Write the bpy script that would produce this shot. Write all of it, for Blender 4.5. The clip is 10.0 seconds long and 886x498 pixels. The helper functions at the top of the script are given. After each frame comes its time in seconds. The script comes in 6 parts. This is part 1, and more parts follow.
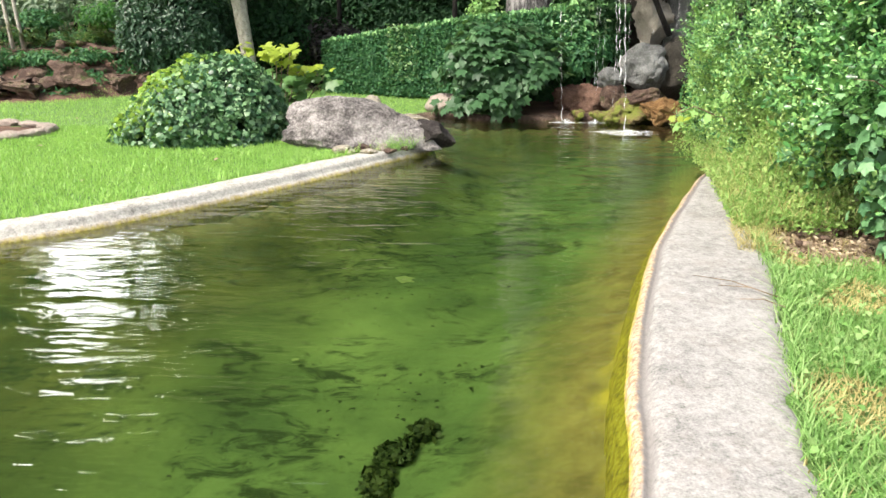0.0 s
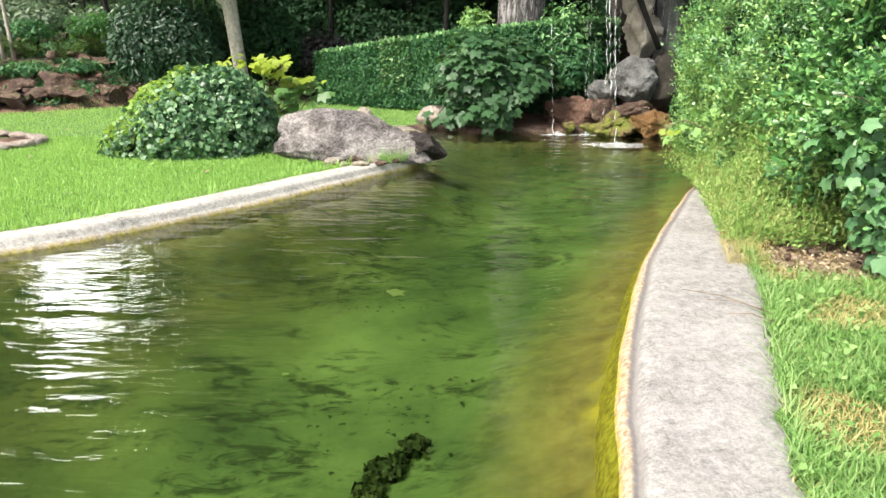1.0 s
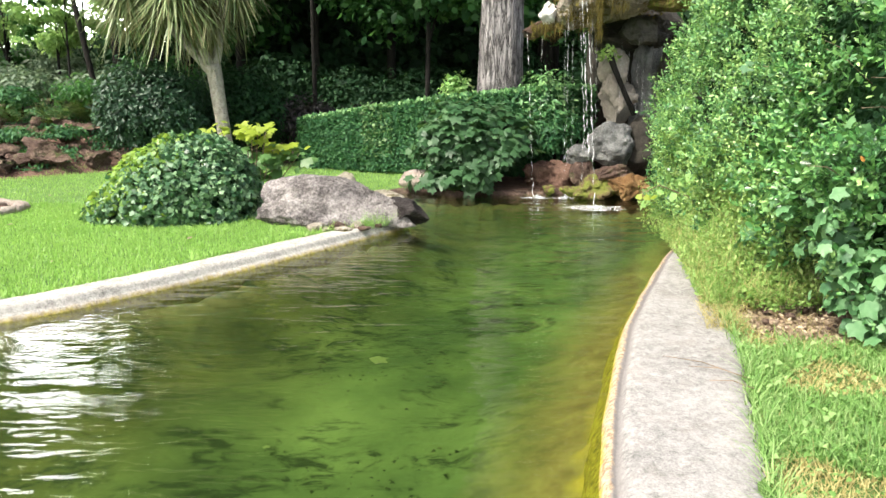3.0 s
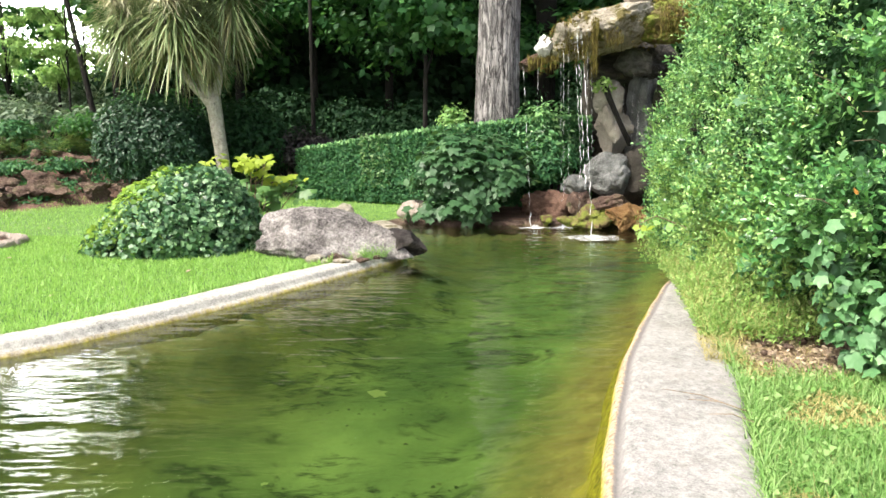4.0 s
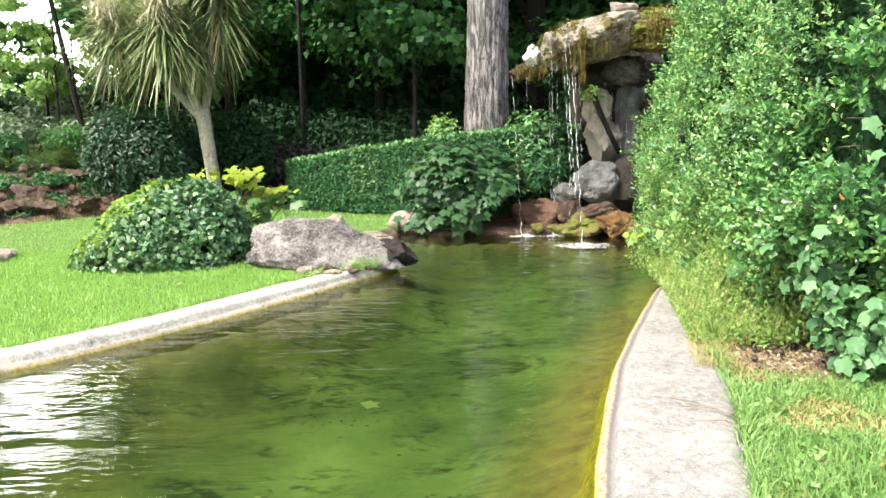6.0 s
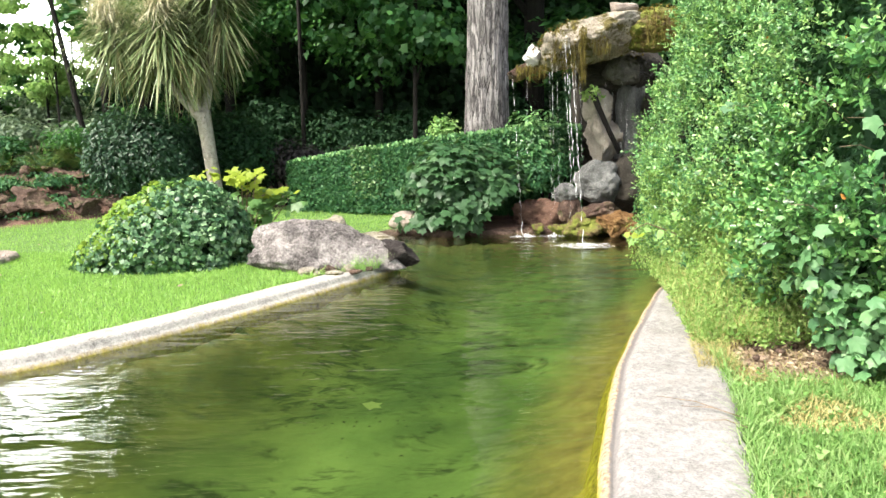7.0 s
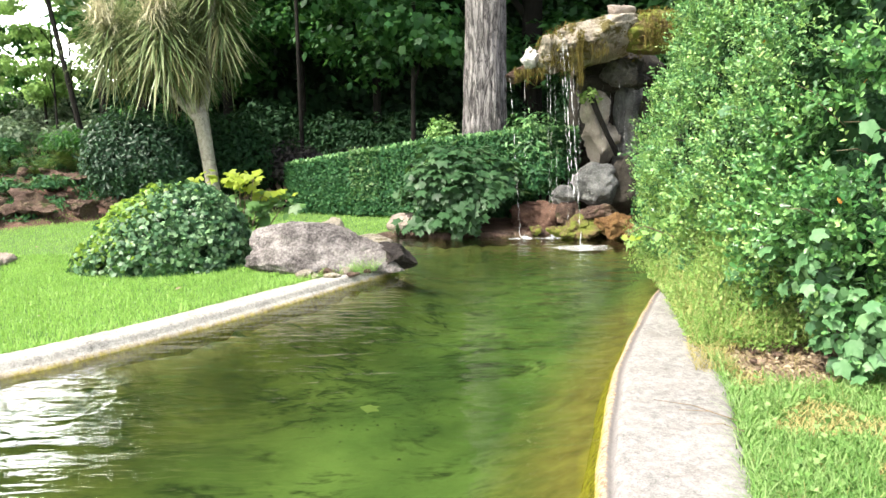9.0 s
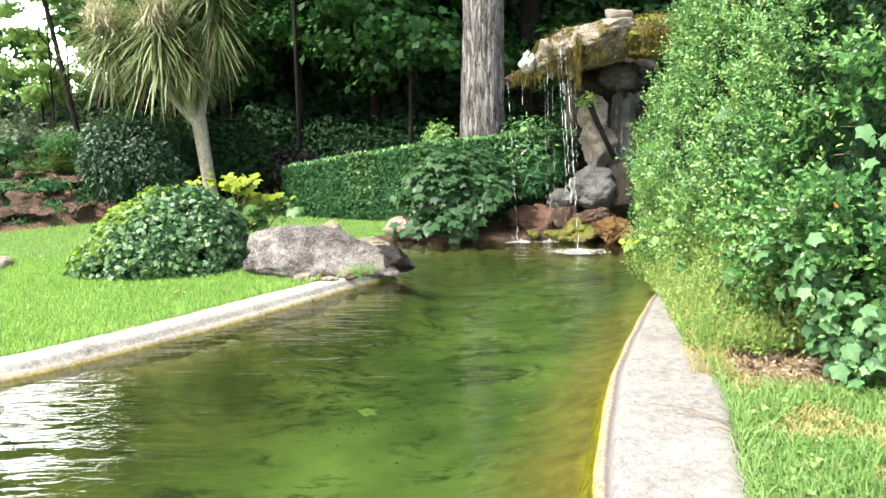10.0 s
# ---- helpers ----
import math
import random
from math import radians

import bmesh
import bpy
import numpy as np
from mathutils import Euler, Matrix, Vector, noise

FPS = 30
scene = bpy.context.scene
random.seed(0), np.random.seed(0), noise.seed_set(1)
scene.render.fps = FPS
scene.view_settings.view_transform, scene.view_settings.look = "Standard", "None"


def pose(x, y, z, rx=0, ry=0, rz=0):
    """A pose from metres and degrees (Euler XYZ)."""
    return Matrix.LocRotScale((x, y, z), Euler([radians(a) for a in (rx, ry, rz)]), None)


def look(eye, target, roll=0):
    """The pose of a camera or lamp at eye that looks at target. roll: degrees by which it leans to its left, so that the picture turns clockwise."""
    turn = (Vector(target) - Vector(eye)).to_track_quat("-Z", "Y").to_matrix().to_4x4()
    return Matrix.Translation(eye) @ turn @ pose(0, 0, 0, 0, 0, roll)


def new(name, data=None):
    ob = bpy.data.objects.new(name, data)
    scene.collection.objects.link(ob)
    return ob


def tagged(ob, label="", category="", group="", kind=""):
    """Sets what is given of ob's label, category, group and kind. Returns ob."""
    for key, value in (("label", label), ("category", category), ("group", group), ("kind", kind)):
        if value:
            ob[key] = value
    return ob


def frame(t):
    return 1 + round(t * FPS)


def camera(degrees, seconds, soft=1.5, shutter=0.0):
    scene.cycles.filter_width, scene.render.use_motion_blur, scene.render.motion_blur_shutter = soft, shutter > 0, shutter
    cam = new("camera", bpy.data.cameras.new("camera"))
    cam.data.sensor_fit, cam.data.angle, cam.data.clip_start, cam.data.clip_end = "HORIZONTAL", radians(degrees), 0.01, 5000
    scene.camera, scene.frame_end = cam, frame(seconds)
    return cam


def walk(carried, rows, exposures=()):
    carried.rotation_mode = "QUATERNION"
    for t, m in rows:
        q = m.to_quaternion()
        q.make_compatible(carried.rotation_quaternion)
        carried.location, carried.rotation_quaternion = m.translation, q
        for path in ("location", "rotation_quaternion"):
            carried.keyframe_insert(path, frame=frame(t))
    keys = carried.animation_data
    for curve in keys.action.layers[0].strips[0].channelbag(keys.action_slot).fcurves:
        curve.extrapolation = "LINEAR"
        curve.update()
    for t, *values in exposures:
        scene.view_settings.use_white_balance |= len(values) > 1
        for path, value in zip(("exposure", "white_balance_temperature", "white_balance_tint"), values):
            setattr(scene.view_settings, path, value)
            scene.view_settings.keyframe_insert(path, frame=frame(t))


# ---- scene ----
# The camera stands at the pond's edge, tilts up and then rests, hand-held.
cam = camera(63.96, 10.0)


def held(t, x, y, z, pan, pitch, lean):
    """A row of the path: eye in metres; pan to the right, pitch up and lean to the right in degrees."""
    p, q = radians(pan), radians(pitch)
    way = Vector((math.sin(p) * math.cos(q), math.cos(p) * math.cos(q), math.sin(q)))
    eye = Vector((x, y, z))
    return t, look(eye, eye + way, -lean)


PATH = [
    (0, -0.016, 0.030, 1.174, -3.14, -17.86, -0.26), (0.5, -0.014, 0.034, 1.183, -3.14, -17.76, -0.21),
    (1, -0.011, 0.032, 1.194, -2.46, -17.04, -0.50), (1.5, -0.015, 0.027, 1.205, -2.10, -15.82, -0.53),
    (2, -0.010, 0.022, 1.220, -1.67, -14.37, -0.57), (2.5, -0.009, 0.019, 1.238, -1.14, -13.35, -0.53),
    (4, -0.008, 0.004, 1.283, -0.92, -10.03, -0.08), (4.5, 0.001, 0.000, 1.303, -0.26, -9.19, 0.04),
    (5, -0.005, -0.009, 1.290, 0.35, -9.02, -0.08), (5.5, -0.001, -0.002, 1.288, -0.09, -9.30, 0.33),
    (7, -0.011, -0.008, 1.294, -0.26, -9.28, 0.73), (7.5, -0.005, -0.005, 1.289, -0.47, -9.40, 0.75),
    (8, -0.001, -0.003, 1.292, -0.38, -9.60, 0.66), (8.5, -0.006, -0.006, 1.299, -0.33, -9.66, 0.71),
    (9, -0.009, -0.010, 1.309, -0.10, -9.20, 0.70), (9.5, -0.002, -0.008, 1.307, 0.09, -8.98, 0.55),
    (10, -0.012, -0.015, 1.312, 0.12, -8.94, 0.62)]
EXPOSURES = [(0, 0.62), (2.5, 0.66), (4, 0.76), (5.5, 0.83), (10, 0.85)]
walk(cam, [held(*row) for row in PATH], EXPOSURES)

# ---- light: hazy sun from the left, high over the lawn ----
TO_SUN = Vector((-0.48, -0.38, 0.79)).normalized()
sun = new("sun", bpy.data.lights.new("sun", "SUN"))
sun.data.energy, sun.data.angle, sun.data.color = 4.4, radians(2), (1.0, 0.95, 0.86)
sun.matrix_world = look((0, 0, 20), Vector((0, 0, 20)) - TO_SUN)
world = bpy.data.worlds.new("world")
scene.world = world
world.use_nodes = True
sky = world.node_tree.nodes.new("ShaderNodeTexSky")
sky.sky_type, sky.sun_disc = "NISHITA", False
sky.sun_elevation, sky.sun_rotation = math.asin(TO_SUN.z), math.atan2(TO_SUN.x, TO_SUN.y)
sky.dust_density, sky.ozone_density, sky.air_density = 7.0, 0.5, 0.8
back = world.node_tree.nodes["Background"]
back.inputs["Strength"].default_value = 0.15
haze = world.node_tree.nodes.new("ShaderNodeMix")  # an even bright haze over the whole sky
haze.data_type, haze.blend_type = "RGBA", "ADD"
haze.inputs[0].default_value = 1.0
haze.inputs[7].default_value = (2.9, 3.0, 3.15, 1)
world.node_tree.links.new(sky.outputs[0], haze.inputs[6])
world.node_tree.links.new(haze.outputs[2], back.inputs["Color"])

# ---- materials ----
class Nodes:
    """Short hand for one node material."""

    def __init__(self, name):
        self.mat = bpy.data.materials.new(name)
        self.mat.use_nodes = True
        self.tree = self.mat.node_tree
        self.tree.nodes.clear()
        self.out = self.tree.nodes.new("ShaderNodeOutputMaterial")

    def add(self, kind, **inputs):
        n = self.tree.nodes.new("ShaderNode" + kind)
        for key, value in inputs.items():
            key = key.replace("_", " ")
            if isinstance(value, bpy.types.NodeSocket):
                self.tree.links.new(value, n.inputs[key])
            else:
                n.inputs[key].default_value = value
        return n

    def coord(self, which="Object", scale=(1, 1, 1)):
        tc = self.tree.nodes.new("ShaderNodeTexCoord")
        m = self.add("Mapping", Vector=tc.outputs[which], Scale=scale)
        return m.outputs[0]

    def noise(self, scale, detail=4.0, rough=0.55, vec=None, warp=0.0):
        n = self.add("TexNoise", Scale=scale, Detail=detail, Roughness=rough, Distortion=warp)
        self.tree.links.new(vec or self.coord(), n.inputs["Vector"])
        return n.outputs["Fac"]

    def ramp(self, fac, *stops):
        n = self.tree.nodes.new("ShaderNodeValToRGB")
        self.tree.links.new(fac, n.inputs[0])
        e = n.color_ramp.elements
        while len(e) < len(stops):
            e.new(0.5)
        for i, (at, col) in enumerate(stops):
            e[i].position = at
            e[i].color = (*col, 1) if isinstance(col, tuple) else (col, col, col, 1)
        return n.outputs["Color"]

    def mix(self, fac, a, b, mode="MIX"):
        n = self.tree.nodes.new("ShaderNodeMix")
        n.data_type, n.blend_type = "RGBA", mode
        for sock, v in ((n.inputs[0], fac), (n.inputs[6], a), (n.inputs[7], b)):
            if isinstance(v, bpy.types.NodeSocket):
                self.tree.links.new(v, sock)
            else:
                sock.default_value = v if isinstance(v, (int, float)) else (*v, 1)
        return n.outputs[2]

    def math(self, op, a, b=0.5):
        n = self.tree.nodes.new("ShaderNodeMath")
        n.operation = op
        for sock, v in ((n.inputs[0], a), (n.inputs[1], b)):
            if isinstance(v, bpy.types.NodeSocket):
                self.tree.links.new(v, sock)
            else:
                sock.default_value = v
        return n.outputs[0]

    def bump(self, height, strength=0.5, distance=0.02, normal=None):
        n = self.add("Bump", Strength=strength, Distance=distance, Height=height)
        if normal:
            self.tree.links.new(normal, n.inputs["Normal"])
        return n.outputs[0]

    def done(self, shader):
        self.tree.links.new(shader, self.out.inputs[0])
        return self.mat

    def solid(self, color, rough=0.9, normal=None, spec=0.3):
        p = self.add("BsdfPrincipled", Roughness=rough)
        p.inputs["Specular IOR Level"].default_value = spec
        if isinstance(color, bpy.types.NodeSocket):
            self.tree.links.new(color, p.inputs["Base Color"])
        else:
            p.inputs["Base Color"].default_value = (*color, 1)
        if normal:
            self.tree.links.new(normal, p.inputs["Normal"])
        return p.outputs[0]


def leaf_material(name, dark, mid, light, through_light, rough=0.42, spec=0.35, glow=0.35, patch=1.2):
    """Leaves: colour from leaf to leaf and in larger patches; some light goes through the blade."""
    k = Nodes(name)
    isl = k.tree.nodes.new("ShaderNodeNewGeometry").outputs["Random Per Island"]
    big = k.noise(patch, 3)
    f = k.math("ADD", k.math("MULTIPLY", isl, 0.65), k.math("MULTIPLY", big, 0.42))
    col = k.ramp(f, (0.12, dark), (0.5, mid), (0.92, light))
    fine = k.noise(60, 2)
    p = k.solid(col, rough, k.bump(fine, 0.25, 0.004), spec)
    t = k.add("BsdfTranslucent", Color=k.mix(0.6, col, through_light))
    m = k.tree.nodes.new("ShaderNodeMixShader")
    m.inputs[0].default_value = glow
    k.tree.links.new(p, m.inputs[1])
    k.tree.links.new(t.outputs[0], m.inputs[2])
    return k.done(m.outputs[0])


def stone_material(name, dark, mid, light, moss=None, moss_at=0.62, grain=70, scale=2.2, rough=0.92, spots=0.35, crisp=0.0):
    """Rock: mottled at two sizes, with lichen spots and, where given, moss in patches."""
    k = Nodes(name)
    a, b = k.noise(scale, 6, 0.62), k.noise(grain, 4, 0.7)
    col = k.ramp(k.math("ADD", k.math("MULTIPLY", a, 0.6), k.math("MULTIPLY", b, 0.42)), (0.32 + crisp, dark), (0.5, mid), (0.7 - crisp, light))
    v = k.add("TexVoronoi", Scale=grain * 0.35)
    k.tree.links.new(k.coord(), v.inputs["Vector"])
    sp = k.ramp(v.outputs["Distance"], (0.12, 1.0), (0.3, 0.0))
    lich = k.ramp(k.noise(scale * 2.3, 3), (0.5, 0.0), (0.6, spots))
    col = k.mix(k.math("MULTIPLY", sp, lich), col, tuple(min(1, c * 1.35 + 0.05) for c in light))
    if moss:
        mk = k.ramp(k.noise(scale * 1.7, 5, 0.65, warp=0.4), (moss_at - 0.05, 0.0), (moss_at + 0.06, 1.0))
        col = k.mix(mk, col, k.mix(k.noise(grain * 0.8, 3), moss, tuple(c * 0.35 for c in moss)))
    h = k.math("ADD", k.math("MULTIPLY", k.noise(scale * 5, 6, 0.7), 1.0), k.math("MULTIPLY", b, 0.4))
    return k.done(k.solid(col, rough, k.bump(h, 0.9, 0.06)))


M = {}
M["hedge_leaf"] = leaf_material("box_hedge_leaf", (0.008, 0.040, 0.016), (0.074, 0.215, 0.066), (0.31, 0.52, 0.20), (0.28, 0.52, 0.14), 0.36, 0.5, 0.16)
M["hedge_deep"] = leaf_material("old_box_leaf", (0.006, 0.028, 0.009), (0.050, 0.165, 0.044), (0.22, 0.43, 0.13), (0.22, 0.46, 0.09), 0.34, 0.45, 0.14)
M["hedge_young"] = leaf_material("young_box_leaf", (0.03, 0.10, 0.022), (0.18, 0.36, 0.10), (0.45, 0.62, 0.24), (0.38, 0.60, 0.14), 0.42, 0.4, 0.28)
M["weed_leaf"] = leaf_material("weed_leaf", (0.07, 0.17, 0.035), (0.22, 0.38, 0.095), (0.45, 0.56, 0.22), (0.38, 0.54, 0.12), 0.5, 0.3, 0.4)
M["ivy"] = leaf_material("ivy_leaf", (0.010, 0.045, 0.018), (0.070, 0.185, 0.072), (0.22, 0.38, 0.17), (0.24, 0.46, 0.1), 0.48, 0.35, 0.2, 1.6)
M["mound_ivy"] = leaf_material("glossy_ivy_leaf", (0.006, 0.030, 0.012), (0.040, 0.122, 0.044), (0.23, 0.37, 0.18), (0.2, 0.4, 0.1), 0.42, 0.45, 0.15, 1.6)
# Paler copy of the ivy leaf: young leaves, and the mound's sunlit side.
M["ivy_young_lit"] = leaf_material("young_and_lit_ivy_leaf", (0.07, 0.16, 0.03), (0.16, 0.31, 0.05), (0.30, 0.44, 0.08), (0.45, 0.60, 0.08), 0.4, 0.4, 0.45, 1.6)
M["far_hedge"] = leaf_material("clipped_hedge_leaf", (0.010, 0.046, 0.020), (0.032, 0.118, 0.044), (0.085, 0.20, 0.066), (0.14, 0.32, 0.06), 0.55, 0.25, 0.25, 2.2)
M["maple"] = leaf_material("lobed_leaf", (0.010, 0.036, 0.014), (0.028, 0.080, 0.030), (0.085, 0.165, 0.072), (0.18, 0.36, 0.07), 0.45, 0.3, 0.22, 2.0)
M["yellow_leaf"] = leaf_material("yellow_green_leaf", (0.06, 0.12, 0.02), (0.20, 0.29, 0.035), (0.42, 0.46, 0.05), (0.5, 0.55, 0.06), 0.45, 0.3, 0.4)
M["broad_leaf"] = leaf_material("broad_green_leaf", (0.02, 0.06, 0.02), (0.06, 0.15, 0.04), (0.20, 0.33, 0.12), (0.25, 0.42, 0.08), 0.42, 0.4, 0.3)
M["bank_leaf"] = leaf_material("bank_shrub_leaf", (0.02, 0.05, 0.025), (0.080, 0.135, 0.078), (0.25, 0.32, 0.22), (0.24, 0.34, 0.15), 0.55, 0.3, 0.35, 1.5)
M["pale_leaf"] = leaf_material("sunken_leaf", (0.11, 0.16, 0.06), (0.16, 0.21, 0.085), (0.22, 0.27, 0.12), (0.2, 0.25, 0.1), 0.7, 0.2, 0.1)
M["laurel"] = leaf_material("laurel_leaf", (0.008, 0.030, 0.015), (0.015, 0.050, 0.023), (0.042, 0.100, 0.048), (0.09, 0.2, 0.05), 0.45, 0.35, 0.18, 1.2)
M["fern"] = leaf_material("fern_frond", (0.05, 0.10, 0.02), (0.15, 0.24, 0.045), (0.34, 0.42, 0.10), (0.36, 0.46, 0.08), 0.5, 0.25, 0.4)
# Near-black leaf tone: dark shrubs, and shade coloured into plant insides and woods.
M["dark_leaf"] = leaf_material("dark_and_shaded_leaf", (0.006, 0.022, 0.010), (0.014, 0.048, 0.018), (0.035, 0.085, 0.032), (0.08, 0.18, 0.04), 0.6, 0.15, 0.2, 0.5)
M["purple_leaf"] = leaf_material("purple_shrub_leaf", (0.010, 0.010, 0.012), (0.028, 0.024, 0.026), (0.060, 0.060, 0.045), (0.06, 0.06, 0.03), 0.5, 0.3, 0.15)
M["crown_leaf"] = leaf_material("woodland_leaf", (0.009, 0.040, 0.015), (0.027, 0.10, 0.030), (0.075, 0.20, 0.050), (0.14, 0.36, 0.06), 0.5, 0.25, 0.4, 0.25)
# Pale leaf tone; on the far trees it also stands in for haze.
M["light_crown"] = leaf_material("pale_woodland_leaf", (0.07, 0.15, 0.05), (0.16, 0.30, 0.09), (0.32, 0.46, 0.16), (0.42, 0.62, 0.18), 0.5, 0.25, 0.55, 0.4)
M["sword"] = leaf_material("sword_leaf", (0.04, 0.09, 0.03), (0.15, 0.21, 0.085), (0.43, 0.48, 0.27), (0.36, 0.44, 0.16), 0.4, 0.4, 0.2, 1.0)
M["dry_sword"] = leaf_material("dry_sword_leaf", (0.07, 0.08, 0.03), (0.165, 0.17, 0.075), (0.40, 0.38, 0.22), (0.36, 0.32, 0.13), 0.6, 0.2, 0.2, 1.0)
M["flower"] = leaf_material("pale_flower_panicle", (0.36, 0.34, 0.20), (0.56, 0.53, 0.37), (0.72, 0.69, 0.54), (0.6, 0.55, 0.35), 0.6, 0.2, 0.3, 1.0)
M["grass"] = leaf_material("lawn_blade", (0.13, 0.28, 0.06), (0.24, 0.43, 0.10), (0.39, 0.57, 0.18), (0.38, 0.62, 0.10), 0.5, 0.25, 0.4, 0.9)
M["rough_grass"] = leaf_material("rough_grass_blade", (0.08, 0.18, 0.045), (0.18, 0.34, 0.09), (0.38, 0.51, 0.22), (0.34, 0.54, 0.15), 0.5, 0.25, 0.4, 1.5)
M["dry_grass"] = leaf_material("dry_grass_blade", (0.22, 0.19, 0.07), (0.38, 0.34, 0.14), (0.55, 0.50, 0.24), (0.5, 0.44, 0.16), 0.6, 0.2, 0.3, 1.5)
M["moss_hang"] = leaf_material("hanging_moss", (0.035, 0.027, 0.010), (0.090, 0.072, 0.020), (0.22, 0.195, 0.05), (0.24, 0.21, 0.05), 0.8, 0.1, 0.2, 2.0)
M["boulder"] = stone_material("granite", (0.045, 0.040, 0.038), (0.175, 0.160, 0.154), (0.40, 0.375, 0.36), None, grain=42, scale=4.0, spots=0.35, crisp=0.075)
M["grotto"] = stone_material("grotto_rock", (0.08, 0.068, 0.05), (0.30, 0.27, 0.215), (0.58, 0.54, 0.46), (0.14, 0.12, 0.035), 0.55, grain=45, scale=3.0)
M["pillar"] = stone_material("pale_grotto_rock", (0.17, 0.15, 0.125), (0.33, 0.30, 0.25), (0.46, 0.43, 0.36), None, grain=60, scale=2.4)
M["wet_rock"] = stone_material("wet_rock", (0.04, 0.042, 0.04), (0.12, 0.125, 0.12), (0.28, 0.29, 0.28), None, grain=50, scale=3, rough=0.35)
M["damp_rock"] = stone_material("damp_rock", (0.03, 0.03, 0.024), (0.075, 0.074, 0.060), (0.17, 0.165, 0.14), (0.05, 0.05, 0.02), 0.58, grain=50, scale=3, rough=0.6)
M["moss_rock"] = stone_material("mossy_rock", (0.05, 0.036, 0.02), (0.12, 0.085, 0.04), (0.22, 0.17, 0.085), (0.22, 0.26, 0.045), 0.47, grain=50, scale=3.0)
M["orange_rock"] = stone_material("ochre_rock", (0.06, 0.03, 0.012), (0.16, 0.088, 0.032), (0.28, 0.19, 0.085), (0.22, 0.19, 0.03), 0.62, grain=50, scale=3.5)
M["bank_rock"] = stone_material("red_brown_rock", (0.024, 0.015, 0.011), (0.085, 0.054, 0.041), (0.25, 0.185, 0.135), (0.07, 0.085, 0.025), 0.6, grain=40, scale=3.2)
M["pale_stone"] = stone_material("pale_stone", (0.18, 0.15, 0.13), (0.34, 0.285, 0.245), (0.48, 0.42, 0.37), None, grain=40, scale=3)
M["white_lump"] = stone_material("bright_white", (0.66, 0.65, 0.62), (0.78, 0.77, 0.74), (0.84, 0.83, 0.8), None, grain=30, scale=3)


def soil_material(name, dark, mid, light):
    k = Nodes(name)
    f = k.math("ADD", k.math("MULTIPLY", k.noise(3, 6, 0.65), 0.55), k.math("MULTIPLY", k.noise(45, 5, 0.7), 0.45))
    col = k.ramp(f, (0.33, dark), (0.5, mid), (0.68, light))
    return k.done(k.solid(col, 0.95, k.bump(k.noise(35, 6, 0.75), 0.9, 0.03)))


M["soil"] = soil_material("red_soil", (0.055, 0.032, 0.022), (0.12, 0.07, 0.05), (0.22, 0.14, 0.10))
M["leaf_litter"] = soil_material("leaf_litter", (0.03, 0.024, 0.016), (0.07, 0.055, 0.035), (0.14, 0.11, 0.07))
M["dry_soil"] = soil_material("dry_soil", (0.14, 0.10, 0.07), (0.28, 0.21, 0.15), (0.46, 0.37, 0.26))
M["lawn"] = soil_material("lawn_ground", (0.06, 0.13, 0.03), (0.10, 0.19, 0.045), (0.16, 0.26, 0.07))


def bark_material(name, dark, mid, light, stretch=0.12, scale=14, plates=0.0):
    """Bark: streaked along the stem; plates: how strongly it breaks into pale plates with dark cracks."""
    k = Nodes(name)
    vec = k.coord("Object", (1, 1, stretch))
    f = k.noise(scale, 6, 0.65, vec, 0.3)
    g = k.noise(3, 3)
    col = k.ramp(k.math("ADD", k.math("MULTIPLY", f, 0.75), k.math("MULTIPLY", g, 0.25)), (0.33, dark), (0.48, mid), (0.68, light))
    fleck = k.ramp(k.noise(scale * 1.5, 4, 0.7, k.coord("Object", (1, 1, stretch * 3)), 0.6), (0.55, 0.0), (0.64, 0.8))
    col = k.mix(fleck, col, tuple(c * 0.55 for c in dark))
    h = f
    if plates:
        ridge = k.math("ABSOLUTE", k.math("SUBTRACT", k.noise(scale * 0.42, 5, 0.62, k.coord("Object", (1, 1, stretch * 2.2)), 0.5), 0.5))
        crack = k.ramp(ridge, (0.006, plates), (0.045, 0.0))
        col = k.mix(crack, col, tuple(c * 0.5 for c in dark))
        h = k.math("SUBTRACT", f, k.math("MULTIPLY", crack, 0.8))
    return k.done(k.solid(col, 0.95, k.bump(h, 1.0, 0.05)))


M["bark_grey"] = bark_material("grey_fissured_bark", (0.030, 0.028, 0.030), (0.19, 0.18, 0.178), (0.42, 0.405, 0.40), 0.10, 22, 0.6)
M["bark_palm"] = bark_material("pale_smooth_bark", (0.24, 0.215, 0.185), (0.38, 0.345, 0.30), (0.50, 0.46, 0.41), 0.6, 18)
# Near black: shade under the trees is put into this bark colour.
M["bark_dark"] = bark_material("shade_dark_bark", (0.004, 0.0036, 0.003), (0.010, 0.009, 0.007), (0.022, 0.020, 0.017))
M["twig"] = bark_material("twig_bark", (0.12, 0.085, 0.05), (0.22, 0.165, 0.11), (0.34, 0.27, 0.19))


